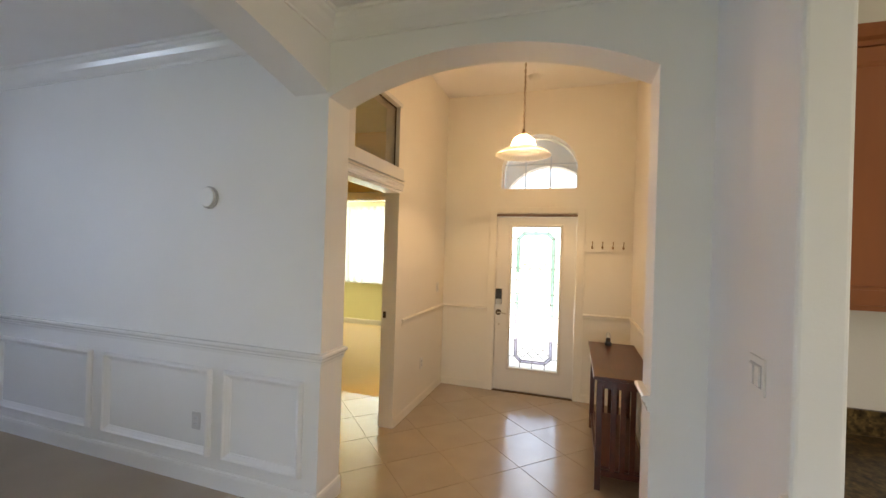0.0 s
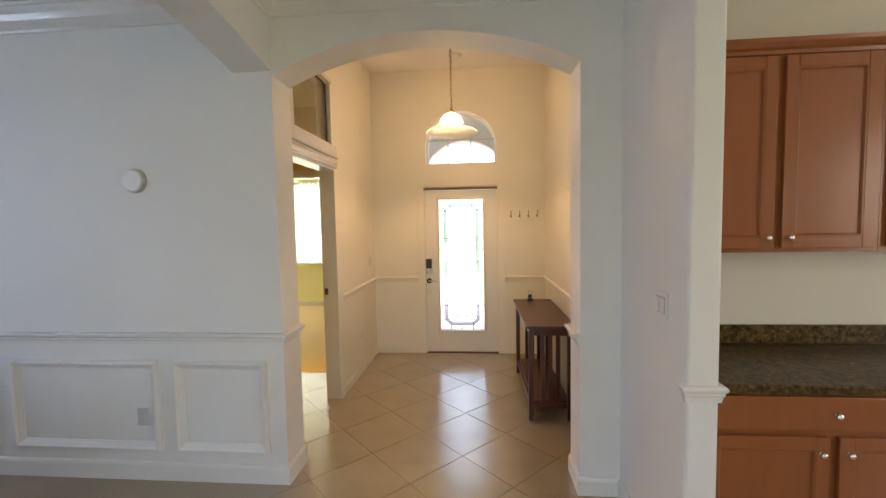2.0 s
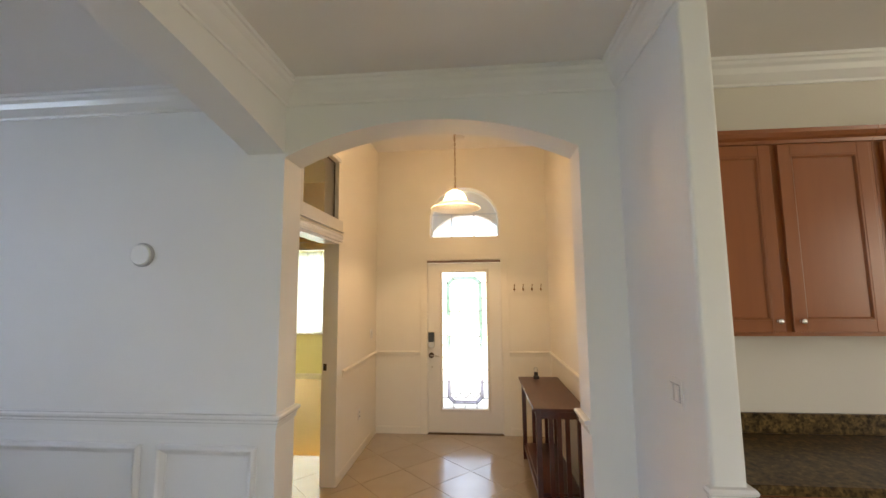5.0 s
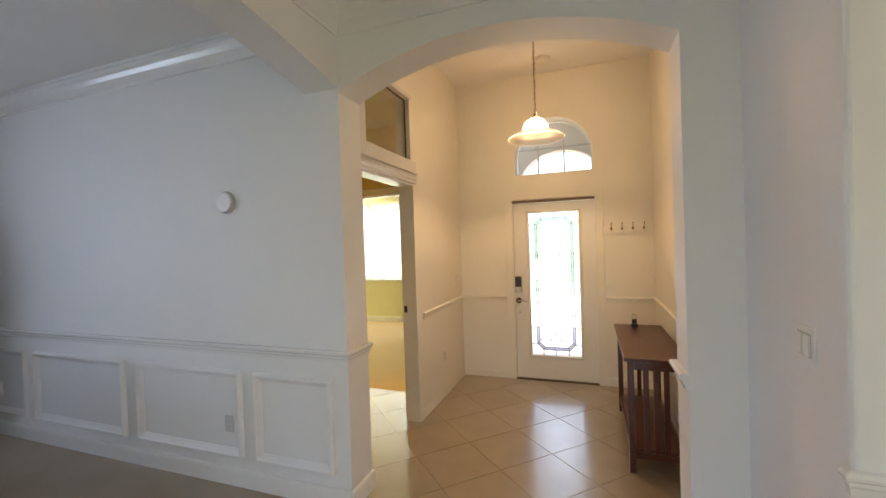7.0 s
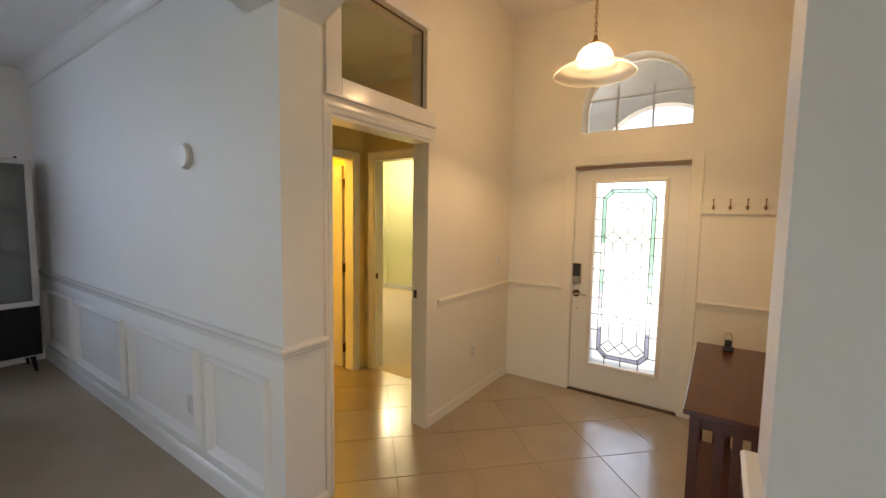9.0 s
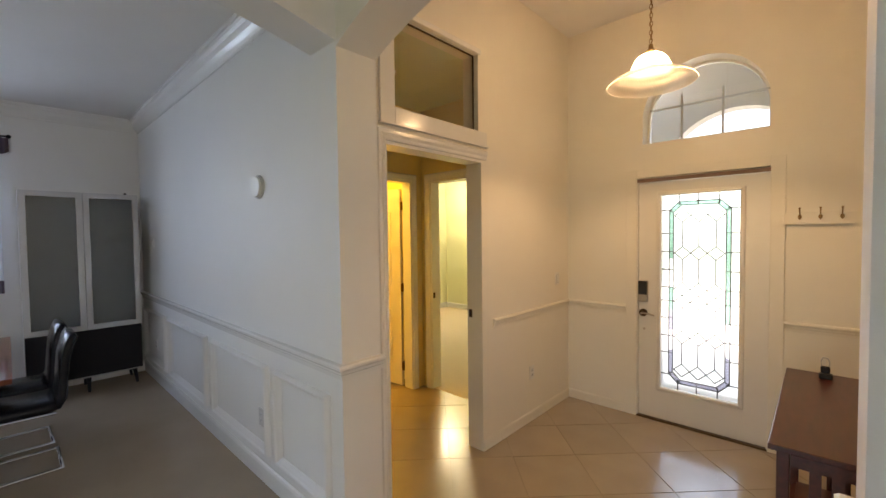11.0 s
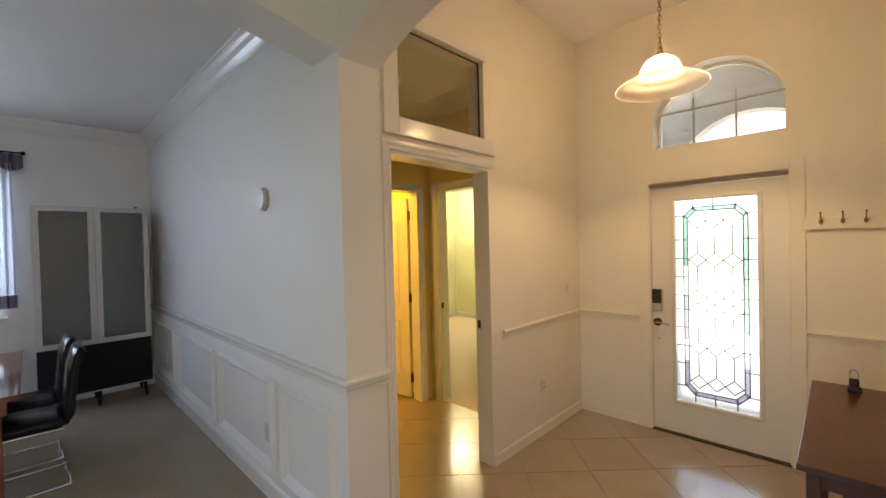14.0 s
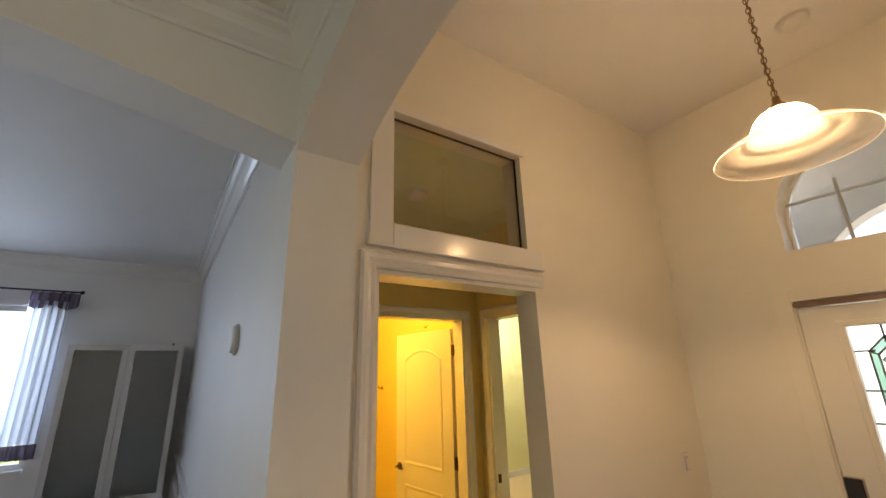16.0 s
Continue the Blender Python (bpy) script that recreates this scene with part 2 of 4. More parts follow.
def tube(bm, pts, r, n=8):
    pts = [Vector(p) for p in pts]
    rings = []
    for i, p in enumerate(pts):
        d = (pts[min(i + 1, len(pts) - 1)] - pts[max(i - 1, 0)]).normalized()
        q = d.to_track_quat("Z", "Y")
        rings.append([bm.verts.new(p + q @ Vector((r * math.cos(k * math.tau / n), r * math.sin(k * math.tau / n), 0))) for k in range(n)])
    for a, b in zip(rings, rings[1:]):
        for k in range(n):
            bm.faces.new((a[k], a[(k + 1) % n], b[(k + 1) % n], b[k]))
    bm.faces.new(rings[0][::-1])
    bm.faces.new(rings[-1])
    return bm


def lathe(bm, prof, n=40, center=(0, 0, 0), axis="Z"):
    rings = []
    c = Vector(center)
    for r, h in prof:
        ring = []
        for k in range(n):
            a = k * math.tau / n
            p = (r * math.cos(a), r * math.sin(a), h)
            if axis == "Y":
                p = (p[0], h, p[1])
            if axis == "X":
                p = (h, p[0], p[1])
            ring.append(bm.verts.new(c + Vector(p)))
        rings.append(ring)
    for a, b in zip(rings, rings[1:]):
        for k in range(n):
            bm.faces.new((a[k], a[(k + 1) % n], b[(k + 1) % n], b[k]))
    return rings


def sweep(bm, pts, profile, to3, closed=False):
    """A moulding: a closed profile of (offset, height) along a flat line; the offset goes to the line's left."""
    P = [Vector(p) for p in pts]
    n = len(P)
    rows = []
    for i in range(n):
        dirs = []
        if closed or i > 0:
            dirs.append((P[i] - P[i - 1]).normalized())
        if closed or i < n - 1:
            dirs.append((P[(i + 1) % n] - P[i]).normalized())
        ns = [Vector((-d.y, d.x)) for d in dirs]
        m = ns[0] if len(ns) == 1 else (ns[0] + ns[1]) / (1 + ns[0].dot(ns[1]))
        rows.append([bm.verts.new(to3(P[i].x + m.x * o, P[i].y + m.y * o, h)) for o, h in profile])
    k = len(profile)
    for i in range(n if closed else n - 1):
        a, b = rows[i], rows[(i + 1) % n]
        for j in range(k):
            bm.faces.new((a[j], a[(j + 1) % k], b[(j + 1) % k], b[j]))
    if not closed:
        bm.faces.new(rows[0][::-1])
        bm.faces.new(rows[-1])
    return bm


def plan(x, y, h):
    return (x, y, h)


def slab(bm, outline, to3, h0, h1):
    """A flat outline given thickness."""
    a = [bm.verts.new(to3(x, y, h0)) for x, y in outline]
    b = [bm.verts.new(to3(x, y, h1)) for x, y in outline]
    bm.faces.new(a)
    bm.faces.new(b[::-1])
    for i in range(len(a)):
        j = (i + 1) % len(a)
        bm.faces.new((a[i], b[i], b[j], a[j]))
    return bm


def xz(x, z, y):
    return (x, y, z)


def yz(y, z, x):
    return (x, y, z)


def arc(x0, x1, z0, rise, n=24):
    """A segmental arch from x0 to x1."""
    half = abs(x1 - x0) / 2
    R = (half * half + rise * rise) / (2 * rise)
    cx, cz = (x0 + x1) / 2, z0 + rise - R
    a0 = math.asin(half / R)
    s = 1 if x1 > x0 else -1
    return [(cx + s * R * math.sin(-a0 + 2 * a0 * i / n), cz + R * math.cos(-a0 + 2 * a0 * i / n)) for i in range(n + 1)]


def soften(bm, test, width, seg=3):
    es = [e for e in bm.edges if test(e.verts[0].co) and test(e.verts[1].co) and len(e.link_faces) == 2 and e.calc_face_angle(0) > 1.2]
    bmesh.ops.bevel(bm, geom=es, offset=width, segments=seg, affect="EDGES", profile=0.5)


# ---- large structure ----
# north wall of dining room and hall with the foyer arch
bm = bmesh.new()
opening = arc(-D, D, 2.53, 0.205)
slab(bm, [(W - 0.2, 0), (-D, 0)] + opening + [(D, 0), (XR + 0.14, 0), (XR + 0.14, 3.7), (W - 0.2, 3.7)], xz, YW, YB)
soften(bm, lambda c: abs(c.x) < D + 0.001 and c.z < 2.75, 0.018)
structure("wall_north", bm, PAINT, "white painted wall with a wide arched opening")

bm = bmesh.new()
beam_arc = arc(-1.01, YW, 2.555, 0.21)
slab(bm, [(-1.3, 0), (-1.01, 0)] + beam_arc + [(YW, H + 0.1), (-1.3, H + 0.1)], yz, -1.14, -D)
soften(bm, lambda c: c.y < YW - 0.01 and c.z < 2.8, 0.018)
structure("wall_dining_arch", bm, PAINT, "white arched beam and pier between dining room and hall")

bm = boxes((XR, 1.255, 1.95, YW, 0, H + 0.1), bevel=0.0)
soften(bm, lambda c: c.y < 1.96, 0.015)
structure("wall_partition", bm, PAINT, "white partition stub wall beside the kitchen")

structure("wall_kitchen", boxes((1.27, 5.0, 2.735, 2.93, 0, H + 0.1)), BEIGE, "beige painted kitchen wall")
# unseen east wall, the window opening in it is made up
bw = boxes((5.0, 5.2, -4.4, -0.6, 0, 3.1), (5.0, 5.2, 1.0, 2.93, 0, 3.1), (5.0, 5.2, -0.6, 1.0, 0, 1.1), (5.0, 5.2, -0.6, 1.0, 2.3, 3.1))
structure("wall_east", bw, PAINT, "plain white wall with a window")
# unseen wall; its wide opening is invented to let fill light in
structure("wall_south", boxes((-1.3, 5.2, -4.6, -4.4, 2.45, 3.1), (1.35, 5.2, -4.6, -4.4, 0, 2.45), (-1.3, -0.75, -4.6, -4.4, 0, 2.45)), PAINT, "plain white wall with a wide garden door")
structure("wall_hall_west", boxes((-1.5, -1.3, -4.6, -1.3, 0, 3.1)), PAINT, "plain white wall")
structure("wall_dining_south", boxes((W - 0.2, -1.3, -1.5, -1.3, 0, 3.1)), PAINT, "plain white wall")
WY0, WY1, WZ0, WZ1 = -0.75, 1.47, 0.98, 2.49
structure("wall_west", boxes((W - 0.2, W, -1.3, WY0, 0, 3.1), (W - 0.2, W, WY1, YW, 0, 3.1), (W - 0.2, W, WY0, WY1, 0, WZ0), (W - 0.2, W, WY0, WY1, WZ1, 3.1)), PAINT, "white painted wall with a window")

structure("ceiling", boxes((W - 0.2, 5.2, -4.6, YW, H, H + 0.08)), CEIL, "smooth white ceiling")
structure("ceiling_foyer", boxes((XL - 0.14, XR + 0.14, YB, YD + 0.2, FH, FH + 0.08)), CEIL, "high white foyer ceiling")
structure("ceiling_bedroom", boxes((W - 0.3, XL - 0.14, 4.7, 8.5, 2.75, 2.80)), CEIL, "white bedroom ceiling")
structure("ceiling_back_rooms", boxes((W - 0.3, XL - 0.14, YB, 8.5, H, H + 0.08)), CEIL, "white ceiling")

# foyer walls
DY0, DY1, DZ = 3.045, 3.935, 2.15
TY0, TY1, TZ0, TZ1 = 3.115, 3.905, 2.347, 2.893
x0, x1 = XL - 0.14, XL
bm = boxes((x0, x1, YB, DY0, 0, FH), (x0, x1, DY1, YD + 0.2, 0, FH), (x0, x1, DY0, DY1, DZ, TZ0), (x0, x1, DY0, TY0, TZ0, TZ1), (x0, x1, TY1, DY1, TZ0, TZ1), (x0, x1, DY0, DY1, TZ1, FH))
bmesh.ops.remove_doubles(bm, verts=bm.verts, dist=0.0002)
structure("wall_foyer_west", bm, CREAM, "cream painted foyer wall with doorway and interior window")
structure("wall_foyer_east", boxes((XR, XR + 0.14, YB, YD + 0.2, 0, FH)), CREAM, "cream painted foyer wall")

FX0, FX1, FZ0 = -0.303, 0.555, 2.365
fan = [(FX0, FZ0)] + [(FX0, 2.60)] + arc(FX0, FX1, 2.60, 0.385)[1:-1] + [(FX1, 2.60), (FX1, FZ0)]
DX0, DX1 = -0.345, 0.562
bm = bmesh.new()
mid = (FX0 + FX1) / 2
outl = [(XL, 0), (DX0, 0), (DX0, 2.075), (DX1, 2.075), (DX1, 0), (XR, 0), (XR, FH), (mid, FH), (mid, fan[len(fan) // 2][1])]
half = len(fan) // 2
top = max(range(len(fan)), key=lambda i: fan[i][1])
left, right = fan[: top + 1], fan[top:]
mid = fan[top][0]
slab(bm, [(XL, 2.075), (XR, 2.075), (XR, FZ0), (XL, FZ0)], xz, YD, YD + 0.2)
slab(bm, [(XL, 0), (DX0, 0), (DX0, 2.075), (XL, 2.075)], xz, YD, YD + 0.2)
slab(bm, [(DX1, 0), (XR, 0), (XR, 2.075), (DX1, 2.075)], xz, YD, YD + 0.2)
slab(bm, [(XL, FZ0)] + left + [(mid, FH), (XL, FH)], xz, YD, YD + 0.2)
slab(bm, right + [(XR, FZ0), (XR, FH), (mid, FH)], xz, YD, YD + 0.2)
bmesh.ops.remove_doubles(bm, verts=bm.verts, dist=0.0002)
structure("wall_foyer_north", bm, CREAM, "cream painted wall around the front door and arched window")

# vestibule, bathroom and bedroom shells
BY, BX0, BX1, BZ = 4.575, -2.14, -1.25, 2.165
AX, AY0, AY1 = -2.27, 3.62, 4.43
structure("wall_vestibule_north", boxes((-2.39, BX0, BY, BY + 0.12, 0, H), (BX1, XL - 0.14, BY, BY + 0.12, 0, H), (BX0, BX1, BY, BY + 0.12, BZ, H)), YELLOW, "yellow painted wall with a doorway")
structure("wall_vestibule_west", boxes((AX - 0.12, AX, YB, AY0, 0, H), (AX - 0.12, AX, AY1, BY, 0, H), (AX - 0.12, AX, AY0, AY1, BZ, H)), YELLOW, "yellow painted wall with a doorway")
structure("ceiling_vestibule", boxes((AX, XL - 0.14, YB, 4.575, 2.90, 2.93)), OLIVECAST, "low vestibule ceiling")
structure("wall_bath", boxes((-4.2, -2.39, BY, BY + 0.12, 0, H), (-4.3, -4.2, YB, BY + 0.12, 0, H)), YELLOW, "yellow painted bathroom wall")
structure("wall_bedroom_west", boxes((W - 0.3, W - 0.1, 4.695, 8.5, 0, H)), LIME, "pale green bedroom wall")
structure("wall_bedroom_south", boxes((W - 0.1, -4.3, 4.6, 4.695, 0, H), (-4.3, BX0, 4.695, 4.705, 0, H), (BX1, XL - 0.14, 4.695, 4.705, 0, H)), LIME, "pale green bedroom wall")
structure("wall_bedroom_east", boxes((-1.12, -0.99, YD + 0.2, 8.5, 0, H), (-1.13, -1.12, 4.705, YD + 0.2, 0, H)), LIME, "pale green bedroom wall")
NX0, NX1, NZ0, NZ1 = -4.15, -2.55, 0.885, 2.45
structure("wall_bedroom_north", boxes((W - 0.1, NX0, 8.27, 8.45, 0, H), (NX1, -1.12, 8.27, 8.45, 0, H), (NX0, NX1, 8.27, 8.45, 0, NZ0), (NX0, NX1, 8.27, 8.45, NZ1, H)), LIME, "pale green bedroom wall with a window")

# floors
FLOOR_T = structure("floor", boxes((W - 0.2, 5.2, -4.6, YW + 0.001, -0.10, -0.003), (-1.14, 5.2, YW + 0.001, YD + 0.2, -0.10, -0.003), (AX - 1.93, -1.14, YB, BY + 0.02, -0.10, -0.003)), GROUT, "beige grout bed under the floor tiles")
structure("floor_dining", boxes((W, -1.14, -1.3, YW, -0.0115, 0.0)), TAUPE, "smooth taupe floor without visible joints")
structure("floor_bedroom", boxes((W - 0.3, -1.12, BY + 0.02, 8.45, -0.10, 0.002)), CARPET, "beige carpet")
structure("ground", boxes((-60, 60, -60, 90, -0.4, -0.15)), GRASS, "lawn", )
structure("pavement", boxes((-0.98, 4.0, YD + 0.2, 7.3, -0.15, -0.03), (-6.0, 9.0, 7.3, 16, -0.15, -0.05)), CONCRETE, "pale concrete porch slab and path")

# ---- mouldings ----
RAIL = [(0, 0.898), (0.012, 0.898), (0.012, 0.920), (0.020, 0.926), (0.020, 0.940), (0.030, 0.944), (0.038, 0.954), (0.038, 0.966), (0.028, 0.972), (0, 0.972)]
BASE = [(0, 0), (0.014, 0), (0.014, 0.085), (0.010, 0.10), (0.006, 0.108), (0, 0.11)]
LOWBASE = [(0, 0), (0.007, 0), (0.007, 0.070), (0.004, 0.082), (0, 0.086)]
TALLBASE = [(0, 0), (0.016, 0), (0.016, 0.10), (0.012, 0.115), (0.006, 0.12), (0, 0.12)]
CROWN = [(0, H - 0.14), (0.010, H - 0.138), (0.014, H - 0.125), (0.030, H - 0.110), (0.052, H - 0.085), (0.066, H - 0.055), (0.082, H - 0.040), (0.088, H - 0.022), (0.100, H - 0.018), (0.104, H - 0.002), (0, H - 0.002)]

FOYER_RAIL = [(0, 0.902), (0.006, 0.902), (0.009, 0.924), (0.014, 0.932), (0.014, 0.942), (0.021, 0.948), (0.024, 0.958), (0.018, 0.968), (0, 0.970)]


def run(name, pts, profile, mat=None, label=""):
    bm = bmesh.new()
    sweep(bm, pts, [(-o, h) for o, h in profile], plan)
    return structure(name, bm, mat or TRIM, label)


# line order keeps the room on the right-hand side
run("chair_rail_dining", [(W, YW), (-D, YW), (-D, YB + 0.005)], RAIL, label="white moulded chair rail")
run("baseboard_dining", [(W, -1.3), (W, YW), (-D, YW), (-D, YB + 0.005)], TALLBASE, label="tall white baseboard")
run("chair_rail_hall", [(D, YB + 0.005), (D, YW)], RAIL, label="white moulded chair rail end")
run("chair_rail_partition", [(XR, 1.965), (XR, 1.95), (1.255, 1.95), (1.255, 1.99)], FOYER_RAIL, label="white chair rail return on the partition end")
run("baseboard_hall", [(D, YB + 0.005), (D, YW), (XR, YW), (XR, 1.95), (1.255, 1.95), (1.255, 2.1)], BASE, label="white baseboard")
run("crown_dining", [(W, -1.3), (W, YW), (-1.14, YW), (-1.14, -1.3)], CROWN, label="white crown moulding")
run("crown_hall", [(-D, -1.3), (-D, YW), (XR, YW), (XR, 1.95), (1.255, 1.95), (1.255, 2.735), (5.0, 2.735)], CROWN, FRAMEPAINT, label="white crown moulding")
run("chair_rail_foyer", [(XL, 4.07), (XL, YD), (-0.43, YD)], FOYER_RAIL, CREAM, label="white moulded chair rail")
run("chair_rail_foyer_east", [(0.645, YD), (XR, YD), (XR, YB)], FOYER_RAIL, CREAM, label="white moulded chair rail")
run("baseboard_foyer", [(XL, DY1 + 0.01), (XL, YD), (-0.43, YD)], LOWBASE, CREAM, label="white baseboard")
run("baseboard_foyer_east", [(0.645, YD), (XR, YD), (XR, YB)], LOWBASE, CREAM, label="white baseboard")
run("baseboard_bedroom", [(W - 0.1, 4.7), (W - 0.1, 8.27), (-1.12, 8.27)], BASE, label="white baseboard")
run("baseboard_bath", [(-4.2, YB), (-4.2, BY), (-2.39, BY)], BASE, label="white baseboard")

FRAME = [(0, 0), (0, 0.014), (0.004, 0.024), (0.010, 0.034), (0.017, 0.036), (0.022, 0.032), (0.026, 0.024), (0.048, 0.007), (0.053, 0.005), (0.055, 0.0)]
for a, b in ((-5.08, -4.17), (-4.05, -2.90), (-2.76, -1.735), (-1.625, -1.01)):
    bm = bmesh.new()
    sweep(bm, [(a, 0.20), (b, 0.20), (b, 0.79), (a, 0.79)], FRAME, lambda x, z, h: (x, YW - h, z), closed=True)
    structure("wainscot_frame", bm, FRAMEPAINT, "white picture-frame moulding on the dining room wall")


def casing(name, y0, y1, ztop, x, out, width=0.07, thick=0.018, mat=None, left=True, right=True, along="y"):
    prof = [(0, 0), (0, thick * 0.6), (0.010, thick * 0.75), (width * 0.35, thick * 0.7), (width * 0.6, thick), (width - 0.008, thick), (width, thick * 0.6), (width, 0)]
    pts = [(y0, 0.0), (y0, ztop), (y1, ztop), (y1, 0.0)]
    if not right:
        pts = pts[:3]
    if not left:
        pts = pts[1:]
    bm = bmesh.new()
    if along == "y":
        sweep(bm, pts, prof, lambda a, z, h: (x + out * h, a, z))
    else:
        sweep(bm, pts, prof, lambda a, z, h: (a, x + out * h, z))
    return structure(name, bm, mat or TRIM, "white moulded door casing")


# foyer doorway: casing on one side and over it, boxed frame of the interior window above
bm = bmesh.new()
sweep(bm, [(DY0, 0.0), (DY0, DZ), (3.985, DZ)], [(0, 0), (0, 0.012), (0.008, 0.016), (0.022, 0.013), (0.038, 0.022), (0.056, 0.022), (0.068, 0.012), (0.068, 0)], lambda a, z, h: (XL + h, a, z))
structure("trim_foyer_doorway", bm, TRIM, "white casing of the foyer doorway")
bm = boxes((XL, XL + 0.018, 3.01, TY0, 2.25, 2.93), (XL, XL + 0.018, TY0, 3.985, 2.25, TZ0), (XL, XL + 0.030, 3.0, 3.995, 2.238, 2.2495), (XL, XL + 0.012, TY0, 3.93, TZ1, 2.93), bevel=0.004)
structure("trim_interior_window", bm, TRIM, "white boxed frame round the interior window")
structure("trim_foyer_door_jamb", boxes((XL - 0.14, XL - 0.002, DY0, DY0 + 0.018, 0, DZ - 0.02), (XL - 0.14, XL - 0.002, DY0, DY1, DZ - 0.02, DZ)), TRIM, "white door jamb")

t = thing("interior_window", "fixed clear glass transom pane above the foyer doorway in a thin dark edge", "window", (XL - 0.05, 3.5, 2.62))
part("pane", boxes((-0.003, 0.003, TY0 - 3.5, TY1 - 3.5, TZ0 - 2.62, TZ1 - 2.62)), GLASS, t)
part("edge_strip", boxes((0.004, 0.012, TY1 - 3.508, TY1 - 3.5, TZ0 - 2.62, TZ1 - 2.62), (0.004, 0.012, TY0 - 3.5, TY1 - 3.508, TZ1 - 2.628, TZ1 - 2.62)), BRONZE, t, "thin dark edge strip")

casing("trim_bath_door", AY0, AY1, BZ, AX, 1, 0.068)
casing("trim_bedroom_door", BX0, BX1, BZ, BY, -1, 0.075, along="x")
structure("trim_bath_jamb", boxes((AX - 0.12, AX, AY1 - 0.015, AY1, 0, BZ), (AX - 0.12, AX, AY0, AY0 + 0.015, 0, BZ), (AX - 0.12, AX, AY0, AY1, BZ - 0.015, BZ)), TRIM, "white door jamb")
structure("trim_bedroom_jamb", boxes((BX0, BX0 + 0.015, BY, BY + 0.12, 0, BZ), (BX1 - 0.015, BX1, BY, BY + 0.12, 0, BZ), (BX0, BX1, BY, BY + 0.12, BZ - 0.015, BZ)), TRIM, "white door jamb")

# strike plates
def strike_plate(x, y, z, across="y"):
    t = thing("strike_plate", "small dark bronze strike plate on a white door jamb", "strike plate", (x, y, z))
    if across == "y":
        part("plate", boxes((-0.015, 0.015, -0.003, 0.0, -0.03, 0.03), bevel=0.001), BRONZE, t)
        part("catch", boxes((-0.008, 0.006, -0.006, -0.003, -0.012, 0.012)), BLACKPLASTIC, t, "dark latch hole")
    else:
        part("plate", boxes((0.0, 0.003, -0.015, 0.015, -0.03, 0.03), bevel=0.001), BRONZE, t)
        part("catch", boxes((0.003, 0.006, -0.006, 0.008, -0.012, 0.012)), BLACKPLASTIC, t, "dark latch hole")


strike_plate(XL - 0.11, DY1, 1.02)
strike_plate(BX0 + 0.015, BY + 0.03, 0.98, "x")


